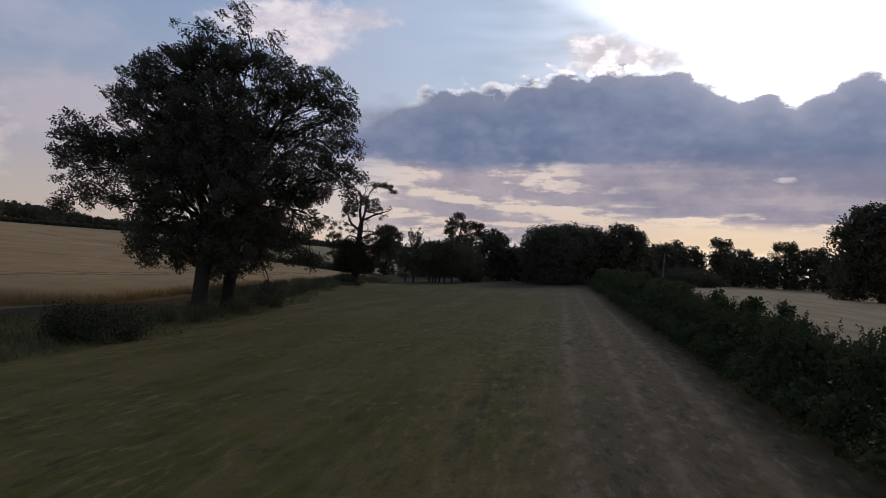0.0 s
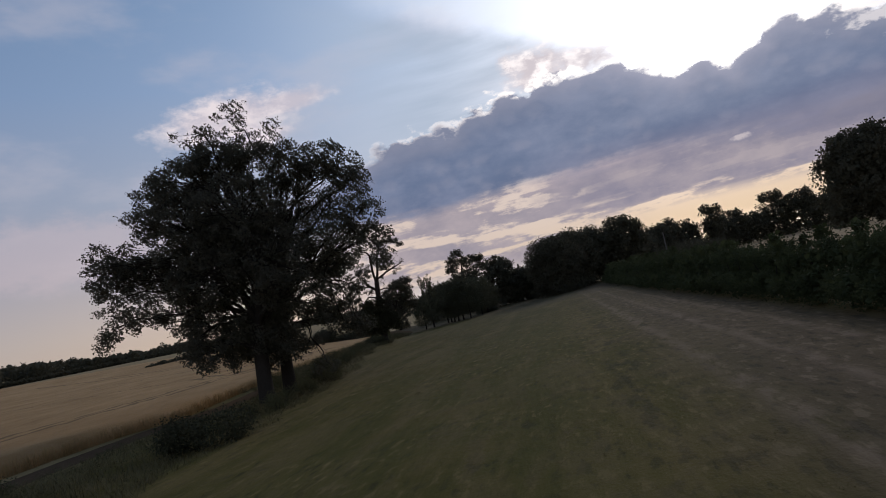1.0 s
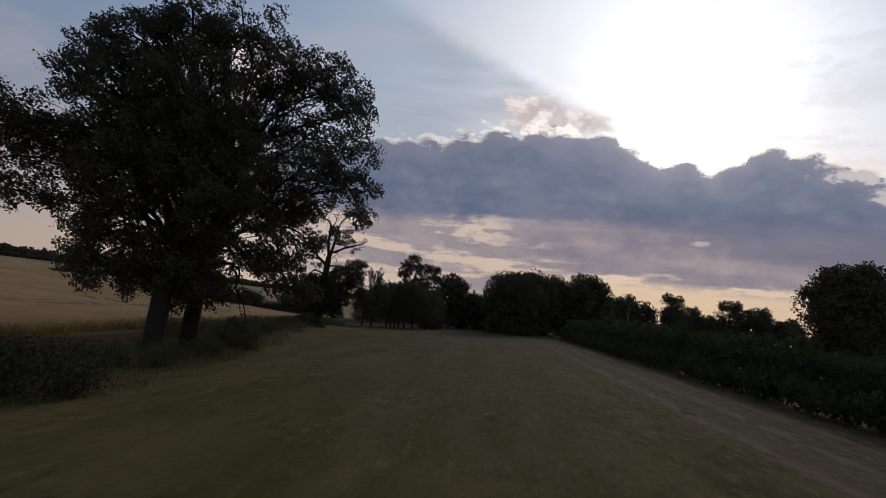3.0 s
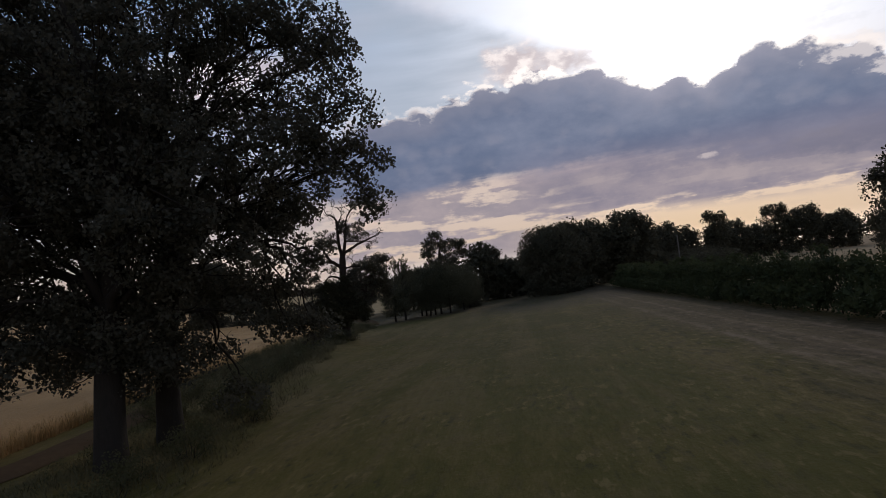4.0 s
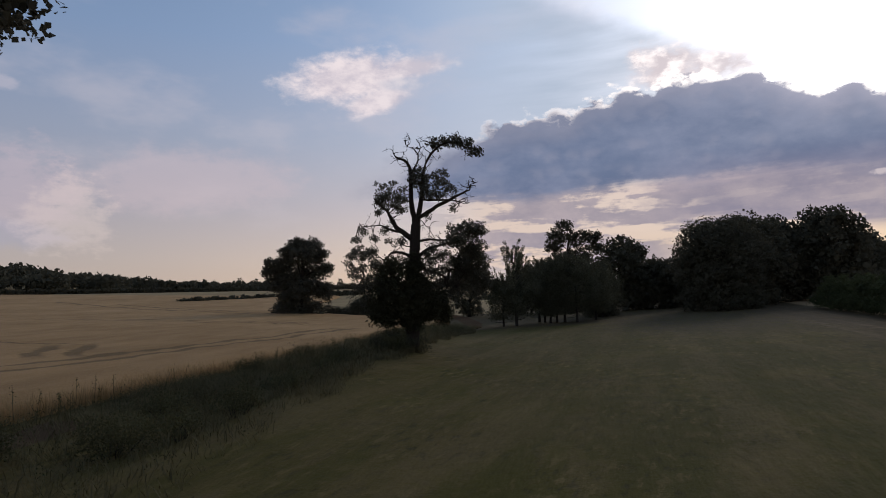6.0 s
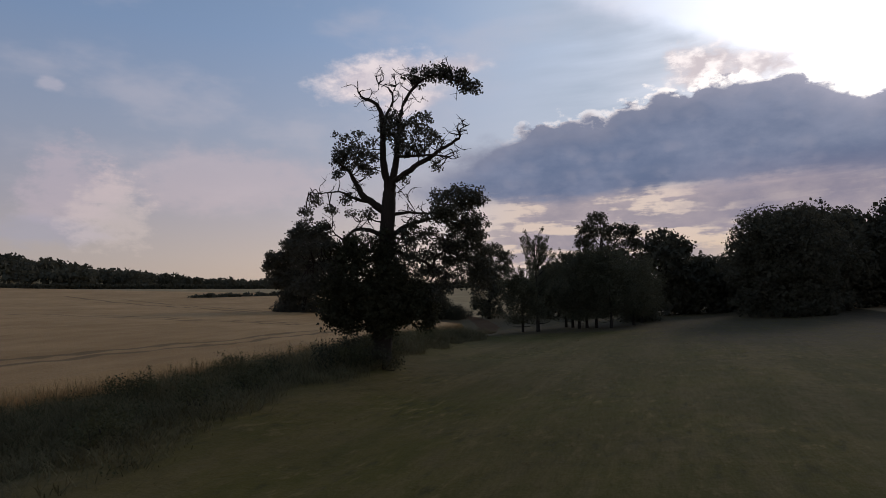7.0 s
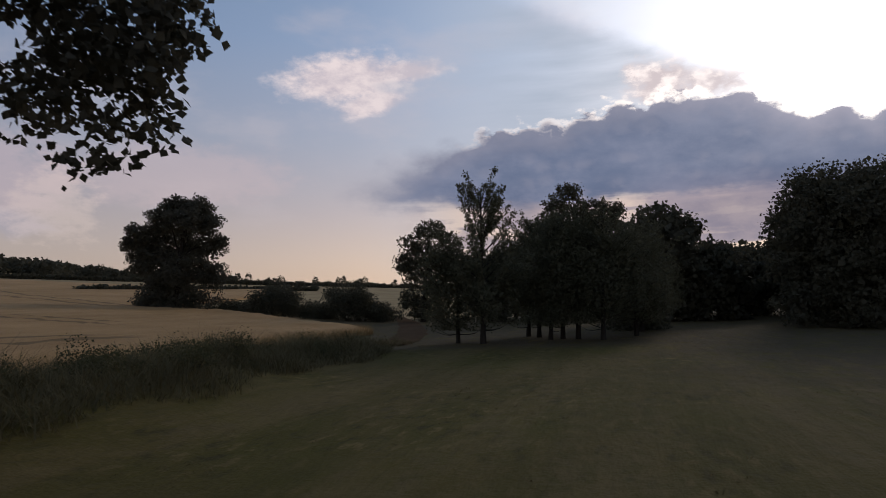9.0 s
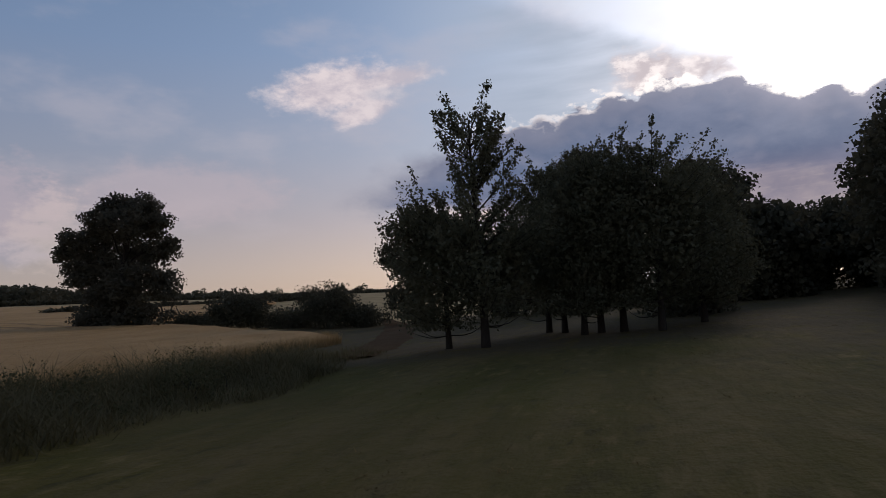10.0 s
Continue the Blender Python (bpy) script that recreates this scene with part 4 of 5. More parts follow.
def dead_oak():
    rng = np.random.default_rng(21)
    x0, y0, lift = -7.5, 81.2, -0.35
    z0 = float(land(x0, y0))
    ob = thing("dying_oak_tree", x0, y0, z0, "half-dead oak with bare crooked limbs and an ivy skirt", "tree")
    up = np.array([0, 0, lift - z0])
    p = curve_points([(-0.15, 0, z0 - lift - 0.15), (-0.05, 0, 0.7), (0.0, 0, 2.0), (0.05, 0, 4.6), (0.18, 0, 6.5), (0.26, 0, 7.75), (0.28, 0, 8.2)] + up, 26)
    v, f = tube(p, [0.54, 0.44, 0.40, 0.36, 0.33, 0.32, 0.30, 0.22], 16, rng, 0.05)
    part("trunk", mesh_from("trunk", v, f, DEAD_WOOD, True), ob)
    twigs, grown = [], [p]
    for *pts, r in DEAD_LIMBS:
        n = 5 * len(pts)
        q = curve_points(np.array(pts) + up, n)
        q[1:] += np.cumsum(rng.normal(0, 0.014, (n - 1, 3)), 0)
        wood = np.concatenate(grown)
        root = wood[np.argmin(np.linalg.norm(wood - q[0], axis=1))]
        q += (root - q[0]) * np.linspace(1, 0, n)[:, None] ** 3
        grown.append(q[1:])
        v, f = tube(q, [r * 0.95, r * 0.78, r * 0.6, r * 0.42, r * 0.24, 0.012], 9, rng, 0.08)
        part("limb", mesh_from("limb", v, f, DEAD_WOOD, True), ob)
        for k in range(int(5 + 22 * min(r, 0.2) / 0.2 * 0.5)):
            i = int(rng.integers(n // 3, n))
            d = unit(rng.normal(size=3) + np.array([0, 0, 0.35]))
            L = rng.uniform(0.25, 0.95)
            e = q[i] + d * L
            mid = q[i] + d * L * 0.5 + rng.normal(0, 0.22, 3) * L
            twigs.append(tube(curve_points([q[i], mid, e], 6), [0.028, 0.017, 0.007], 4))
            for s in range(3):
                b = mid + (e - mid) * rng.uniform(0, 1)
                twigs.append(tube(np.array([b, b + unit(rng.normal(size=3)) * rng.uniform(0.15, 0.4)]), [0.012, 0.005], 3))
    v, f = join(twigs)
    tagged(part("dead_twig", mesh_from("dead_twig", v, f, DEAD_WOOD), ob, "bare dead twigs"), kind="stuff")
    lobes = [(a, b, c + up[2], d, e, g, h) for a, b, c, d, e, g, h in DEAD_LEAF]
    bits, heart = sprays(lobes, rng, 0.30, 2.5, 105, 0.095, 0.45, 0.3, swell=1.3)
    v, f = join(bits)
    part("crown", mesh_from("crown", v, f, OAK_LEAF), ob, "thin tufts of dark leaves")
    tw, wood = [], np.concatenate(grown)
    for c in np.concatenate(heart):
        s = wood[np.argmin(np.linalg.norm(wood - c - np.array([0, 0, -0.2]), axis=1))]
        if np.linalg.norm(c - s) > 1.1:
            continue
        bend = rng.normal(0, 0.12, 3) * np.linalg.norm(c - s)
        tw.append(tube(curve_points([s, (s + c) / 2 + bend, c], 7), [0.03, 0.018, 0.007], 4))
    v, f = join(tw)
    tagged(part("branchlet", mesh_from("branchlet", v, f, DEAD_WOOD), ob), kind="stuff")
    lobes = [(a, b, c + up[2], d, e, g, h) for a, b, c, d, e, g, h in DEAD_IVY]
    bits, heart = sprays(lobes, rng, 0.42, 3.2, 190, 0.105, 0.5, 0.35, 0.4, core=220, swell=1.2)
    v, f = join(bits)
    part("ivy", mesh_from("ivy", v, f, IVY_LEAF), ob, "dense dark ivy round the trunk")


dead_oak()

# ---- the lone tree in the wheat ----
tree("field_tree", "broad dark oak standing alone in the wheat", (-37.6, 153.0), [
    (-0.3, 0.0, 13.4, 1.4, 1.2, 0.9, 1), (2.4, 0.0, 13.0, 1.9, 1.5, 1.1, 1), (-1.5, -0.5, 11.9, 1.6, 1.5, 1.3, 0.9), (2.1, -1.5, 11.0, 2.6, 2.1, 1.7, 1), (3.8, 0.3, 11.1, 1.5, 1.4, 1.3, 0.9), (5.7, 0.0, 8.8, 0.8, 0.9, 0.9, 0.8),
    (3.8, 0.8, 8.4, 1.8, 1.7, 1.5, 0.9), (-4.7, -0.3, 9.3, 1.5, 1.4, 1.3, 1), (-5.5, -0.5, 8.1, 0.9, 1.0, 1.1, 0.8), (-4.0, 0.5, 7.5, 1.8, 1.6, 1.5, 0.85), (-4.0, -0.4, 5.7, 1.7, 1.4, 1.0, 0.8), (0.0, 1.5, 8.0, 2.1, 2.1, 2.1, 0.9),
    (1.8, -0.5, 4.9, 2.3, 2.2, 2.0, 1), (4.8, 0.0, 5.1, 1.5, 1.3, 1.2, 1), (-2.8, 1.0, 5.1, 1.5, 1.5, 1.5, 0.7), (5.2, 0.4, 3.6, 0.8, 0.8, 0.8, 0.7), (-2.4, 0.0, 1.9, 1.7, 1.8, 1.9, 1), (0.6, 0.4, 1.5, 2.3, 2.0, 1.8, 1),
    (3.9, 0.0, 1.3, 1.6, 1.6, 1.6, 0.7), (-4.3, 0.0, 1.1, 0.7, 0.6, 0.6, 0.7), (-2.4, 0.0, 9.9, 1.5, 1.5, 1.4, 0.9), (-1.6, 0.0, 7.0, 1.5, 1.5, 1.5, 0.8), (-1.0, 0.0, 4.4, 1.8, 1.6, 1.6, 0.9)],
    [(0.5, 0, 0.5, 10.5)], OAK_LEAF, OAK_BARK, seed=31, sub=0.75, fill=3.2, each=110, size=0.23, width=0.42, core=50, swell=1.28)


# ---- young trees at the end of the field ----
def young(x, y, h, w, seed, label, low=0.19, arms=40, shoots=20, open_top=False):
    """A young tree: a thin trunk, leafy arms that rise outwards, and long upright shoots."""
    rng = np.random.default_rng(seed)
    z0 = float(land(x, y))
    ob = thing("cherry_tree", x, y, z0, label, "tree", "young trees at the end of the field")
    lean = rng.normal(0, 0.02, 2) * h
    p = curve_points([(0, 0, -0.1), (lean[0] * 0.3, lean[1] * 0.3, h * 0.3), (lean[0], lean[1], h * 0.7), (lean[0] * 1.3, lean[1] * 1.3, h * 0.95)], 16)
    r = 0.011 * h + 0.035
    v, f = tube(p, [r * 1.5, r, r * 0.85, r * 0.6, r * 0.3, 0.015], 10, rng, 0.04)
    part("trunk", mesh_from("trunk", v, f, OAK_BARK, True), ob)
    pts, spray, wood = [], [], []
    for k in range(arms + shoots):
        up = k >= arms
        u = (0.26 + 0.66 * rng.random() ** 1.5 if open_top else rng.uniform(0.55, 0.97)) if up else rng.uniform(low, 0.5 if open_top else 0.84)
        s = p[int(u * 15)]
        a = rng.uniform(0, 6.28)
        if up:
            reach = w * (rng.uniform(0.5, 1.1) if open_top else rng.uniform(0.4, 1.1)) * (1.15 - 0.9 * u if open_top else 2.38 - 2.2 * u)
            rise = reach * (rng.uniform(0.6, 1.1) if open_top else rng.uniform(0.55, 1.0)) + h * rng.uniform(0.02, 0.08)
        else:
            reach = w * math.sin(math.pi * min(1, (u - low) / (1.05 - low) * 0.75 + 0.25)) * rng.uniform(0.8, 1.08)
            rise = reach * rng.uniform(0.1, 0.6)
        e = s + np.array([math.cos(a) * reach, math.sin(a) * reach, rise])
        m = (s + e) / 2 + np.array([0, 0, -0.10 * reach]) + rng.normal(0, 0.05, 3)
        line = curve_points([s, m, e], 12)
        wood.append(tube(line[::2], [0.028, 0.018, 0.006], 4))
        if up:
            n = int(20 + (58 if open_top else 42) * np.linalg.norm(e - s))
            q = line[rng.integers(5 if open_top else 2, 12, n)] + rng.normal(0, 0.08 if open_top else 0.06, (n, 3))
            spray.append(q)
        else:
            q = line[rng.integers(3, 12, 200)]
            pts.append(q + scatter(rng, (200, 3), 0.30) * np.array([[1, 1, 0.8]]))
    v, f = join(wood)
    tagged(part("branchlet", mesh_from("branchlet", v, f, OAK_BARK), ob), kind="stuff")
    # older leaves inside, the outer leaves, and the leaves along the shoots
    n = 500 if open_top else 2600
    d = unit(rng.normal(size=(n, 3))) * rng.uniform(0.2, 1, (n, 1)) ** 0.5
    inner = np.array([lean[0] * 0.6, lean[1] * 0.6, h * (0.36 if open_top else 0.52)]) + d * np.array([w * 0.78, w * 0.78, h * (0.2 if open_top else 0.33)])
    pts = np.concatenate(pts)
    pts = pts[pts[:, 2] > (low - 0.07) * h]
    v, f = join([leaves(inner, 0.20, rng, 0.4, 0.4), leaves(pts, 0.108, rng, 0.38, 0.5), leaves(np.concatenate(spray), 0.125, rng, 0.36, 0.2)])
    part("crown", mesh_from("crown", v, f, CHERRY_LEAF), ob)


for k, (x, y, h, w, arms, label) in enumerate((
        (-1.5, 114.9, 6.2, 2.5, 56, "low bushy young tree with dense dark leaves"),
        (-0.05, 113.6, 9.2, 3.0, 34, "tall open young tree with upright leafy shoots"),
        (2.9, 120.0, 7.6, 2.4, 42, "dense young tree on a thin trunk"),
        (3.5, 119.0, 7.6, 2.4, 42, "dense young tree on a thin trunk"),
        (3.9, 115.9, 6.9, 2.1, 48, "dense young tree with long shoots on top"),
        (4.7, 116.6, 7.6, 2.3, 48, "dense young tree on a leaning trunk"),
        (5.6, 116.5, 7.9, 2.4, 48, "dense young tree on a thin trunk"),
        (6.9, 115.6, 7.3, 3.0, 60, "dense young tree with long shoots on top"),
        (9.4, 118.2, 6.9, 2.7, 56, "dense young tree with long shoots on top"),
        (11.2, 124.0, 6.6, 2.8, 56, "broad young tree at the edge of the wood"))):
    young(x, y, h, w, 40 + k, label, arms=arms, shoots=(36, 110)[k == 1] if k else 10, open_top=k == 1)


# ---- the wood behind ----
WOOD = dict(sub=0.95, fill=2.0, each=42, size=0.36, width=0.45, core=18)
FAR_WOOD = dict(sub=1.1, fill=2.0, each=42, size=0.38, width=0.5, core=9)


def wood_tree(x, y, h, w, seed, label="dense dark broadleaf tree at the edge of the wood", how=WOOD, ragged=0.0):
    """A dome of a tree: lobes over a rounded body that reaches the ground; ragged: how far single lobes stand out."""
    rng = np.random.default_rng(seed)
    lobes = [(0, 0, h * 0.50, w * 0.70, w * 0.70, h * 0.38, 0.8)]
    n = 26
    for k in range(n):
        u = 1 - 1.75 * (k + 0.5) / n
        a = k * 2.4 + rng.uniform(-0.2, 0.2)
        rr = math.sqrt(max(0, 1 - u * u))
        r = w * rng.uniform(0.30, 0.40)
        out = 1 + ragged * rng.normal()
        lobes.append((math.cos(a) * rr * (w - r * 0.8) * out, math.sin(a) * rr * (w - r * 0.8) * out, h * 0.5 + u * (h * 0.5 - r * 0.7) * out, r, r, r * 0.85, 1.0 if math.sin(a) * rr < 0.4 else 0.55))
    for k in range(6):
        a = k * 1.05 + rng.uniform(-0.3, 0.3)
        lobes.append((math.cos(a) * w * 0.62, math.sin(a) * w * 0.62, h * 0.12, w * 0.34, w * 0.34, h * 0.14, 1.0 if math.sin(a) < 0.4 else 0.55))
    tree("woodland_tree", label, (x, y), lobes, [(0, 0, 0.022 * h, h * 0.7)], WOOD_LEAF, OAK_BARK, seed=seed, group="trees of the wood", floor=0.02, **how)


for k, (x, y, h, w, label) in enumerate((
        (26.2, 124.6, 11.8, 5.7, "tall dark willow-like tree with a rounded crown"),
        (31.5, 134.0, 12.8, 6.8, "broad domed tree with dense dark leaves"),
        (38.0, 140.0, 13.0, 6.6, "broad domed tree with dense dark leaves"),
        (45.0, 136.0, 13.4, 5.6, "tall dark tree at the corner of the wood"),
        (17.2, 140.0, 11.3, 4.3, "rounded dark tree behind the young trees"),
        (21.5, 141.0, 7.8, 4.5, "low dense tree in the wood"),
        (3.6, 150.0, 8.4, 4.5, "low dense tree in the wood"),
        (31.0, 150.0, 8.2, 7.0, "dense dark broadleaf tree in the wood"),
        (52.5, 150.0, 8.5, 5.0, "small rounded tree at the corner of the wood"))):
    wood_tree(x, y, h, w, 60 + k, label, dict(sub=0.75, fill=2.1, each=68, size=0.215, width=0.42, core=34) if y < 128 else WOOD, 0.05 if k < 4 else 0.03)
tree("woodland_tree", "tall oak with a broken open crown", (10.0, 152.0), [
    (-0.4, 0.0, 14.6, 1.6, 1.3, 1.0, 0.8), (-1.7, -0.4, 13.1, 1.6, 1.4, 1.1, 0.8), (-2.1, 0.0, 11.1, 1.6, 1.5, 1.5, 0.9), (1.6, 0.5, 12.7, 2.4, 1.9, 1.3, 0.9), (4.3, 0.0, 12.5, 1.8, 1.4, 1.1, 0.9), (5.4, 0.0, 10.9, 1.1, 1.2, 1.3, 0.8),
    (3.1, 0.6, 10.5, 2.8, 2.1, 1.3, 0.7), (0.6, 0.0, 8.4, 4.0, 2.9, 1.8, 1), (1.4, 0.0, 5.6, 4.0, 3.4, 2.8, 1), (1.3, 0.0, 1.8, 4.0, 3.4, 2.8, 1)],
    [(0.8, 0, 0.4, 11.5)], WOOD_LEAF, OAK_BARK, seed=58, group="trees of the wood", sub=0.6, fill=2.6, each=80, size=0.23, width=0.42, core=24)
tree("woodland_tree", "rounded oak at the end of the wheat", (-7.5, 152.0), [
    (1.1, 0.0, 10.7, 1.8, 1.5, 1.2, 1), (3.3, 0.0, 9.5, 1.2, 1.2, 1.2, 0.8), (-0.8, 0.0, 9.1, 1.5, 1.4, 1.3, 1), (1.6, 0.0, 7.8, 2.6, 2.2, 1.8, 0.9), (-0.5, 0.5, 6.2, 1.8, 1.8, 1.8, 1), (2.0, 0.0, 4.5, 2.1, 2.0, 1.8, 0.9),
    (-0.9, 0.0, 2.5, 1.2, 1.5, 1.8, 1), (1.2, 0.0, 1.5, 2.0, 1.8, 1.6, 1), (-2.0, 0.0, 6.8, 1.3, 1.3, 1.2, 0.9)],
    [(0.6, 0, 0.32, 8.5)], WOOD_LEAF, OAK_BARK, seed=59, group="trees of the wood", sub=0.6, fill=2.6, each=80, size=0.22, width=0.42, core=24)
for k, (x, y, h, w, ragged) in enumerate(((60, 166, 9.5, 5, 0.1), (67, 170, 11.0, 4.6, 0.12), (73, 177, 11.8, 4.4, 0.1), (80, 182, 11.0, 5, 0.12), (86, 176, 14.6, 3.6, 0.12), (93, 186, 10.5, 5, 0.1), (100, 190, 11.5, 4.5, 0.1), (107, 192, 9.5, 5, 0.1),
                                          (116, 194, 15.0, 5.5, 0.1), (124, 192, 13.4, 6, 0.1), (133, 190, 11.0, 6, 0.1), (146, 186, 10.5, 6, 0.1))):
    wood_tree(x, y, h, w, 80 + k, "dark tree in the row beyond the stubble", FAR_WOOD, ragged)
wood_tree(79.3, 104.0, 17.6, 8.7, 97, "great round-headed tree standing in the stubble field", dict(sub=1.0, fill=2.2, each=50, size=0.37, width=0.45, core=20), 0.06)

for k, (x, y, rx, h) in enumerate(((-26.0, 154.5, 3.9, 3.8), (-15.8, 154.0, 3.7, 4.2), (-21.0, 155.5, 3.5, 1.8), (-30.5, 156.0, 3.0, 1.6), (-11.8, 154.5, 2.2, 1.9))):
    shrub("field_bush", "rounded dark hawthorn bush beside the wheat", x, y, rx, 2.6, h, WOOD_LEAF, per=11, each=85, size=0.17, spread=0.42, seed=110 + k, group="bushes beside the wheat")
for k, (x, y, rx, h) in enumerate(((64.0, 151.0, 6.0, 4.5), (54.0, 147.0, 5.0, 4.0), (72.0, 158.0, 6.0, 4.2), (56.0, 132.0, 4.5, 3.3), (63.0, 135.0, 4.5, 3.1), (11.0, 127.0, 2.4, 1.2))):
    shrub("wood_bush", "low dark bush under the wood's edge", x, y, rx, 3.0, h, WOOD_LEAF, per=8, each=40, size=0.24, spread=0.4, seed=130 + k, group="bushes under the wood")

v, f = tube(curve_points([(0, 0, -0.3), (0.02, 0, 3.5), (0.0, 0, 7.0)], 10), [0.14, 0.125, 0.10], 10)
pole = part("wooden_pole", mesh_from("wooden_pole", v, f, POLE_WOOD, True))
pole.location = (51.5, 129.5, float(land(51.5, 129.5)))
tagged(pole, "bare grey wooden pole in front of the wood", "pole")


# ---- hedge on the right ----
def build_hedge():
    rng = np.random.default_rng(7)
    ob = thing("hedge", float(hedge_x(50)) + 1.3, 50, float(land(hedge_x(50) + 1.3, 50)), "long leafy hawthorn hedge beside the field", "hedge")
    o = np.array(ob.location)
    # each bush of the row has its own height and girth
    lobes = []
    for yy in np.arange(-14, 115, 0.95):
        tall = (2.45 + 0.75 * float(sstep(yy, 20, 62))) * rng.uniform(0.90, 1.08)
        x = float(hedge_x(yy)) + 1.3 + rng.normal(0, 0.12)
        z = float(land(x, yy))
        girth = rng.uniform(0.85, 1.15)
        lobes.append((x, yy, z + tall * 0.66, 0.85 * girth, 0.75, tall * 0.33, 1.0))
        lobes.append((x - 0.55 + rng.normal(0, 0.12), yy + rng.normal(0, 0.2), z + tall * 0.27, 1.25 * girth, 0.7, tall * 0.30, 1.0))
        if rng.random() < 0.35:
            lobes.append((x + rng.normal(0, 0.35), yy, z + tall * 0.98, 0.35, 0.4, 0.34, 0.8))
    here = [(a - o[0], b - o[1], c - o[2], d, e, g, h) for a, b, c, d, e, g, h in lobes]
    v1, f1 = join(sprays([q for q in here if q[1] < -14], rng, 0.32, 2.0, 80, 0.062, 0.5, 0.3, 0.0, core=240, swell=1.0, inner=3.6)[0])
    v2, f2 = join(sprays([q for q in here if q[1] >= -14], rng, 0.42, 2.2, 46, 0.125, 0.45, 0.3, 0.0, core=75, swell=1.0, inner=2.6)[0])
    # shoots above the top
    m = 420
    ys = rng.uniform(-10, 100, m)
    xs = hedge_x(ys) + 1.3 + rng.normal(0, 0.5, m)
    b = np.stack([xs, ys, land(xs, ys) + 2.0 + 0.7 * sstep(ys, 20, 62)], 1)
    e = b + np.stack([rng.normal(0, 0.15, m), rng.normal(0, 0.15, m), rng.uniform(0.2, 0.85, m) ** 1.5], 1)
    t = rng.uniform(0, 1, (m, 44, 1))
    sp = (b[:, None] * (1 - t) + e[:, None] * t).reshape(-1, 3) + rng.normal(0, 0.05, (m * 44, 3)) * (1.15 - t.reshape(-1, 1))
    v3, f3 = leaves(sp - o, 0.055, rng, 0.45, -0.4)
    v, f = join([(v1, f1), (v2, f2), (v3, f3)])
    part("foliage", mesh_from("foliage", v, f, HEDGE_LEAF), ob)
    st = []
    for yy in np.arange(-12, 110, 0.55):
        x = hedge_x(yy) + 1.3 + rng.normal(0, 0.25)
        s = np.array([x, yy, float(land(x, yy)) - 0.05])
        e = s + np.array([rng.normal(0, 0.4), rng.normal(0, 0.4), rng.uniform(1.3, 2.1)])
        st.append(tube(curve_points([s - o, (s + e) / 2 - o + rng.normal(0, 0.1, 3), e - o], 6), [0.05, 0.035, 0.015], 5))
    v, f = join(st)
    tagged(part("stem", mesh_from("stem", v, f, OAK_BARK), ob), kind="stuff")


build_hedge()


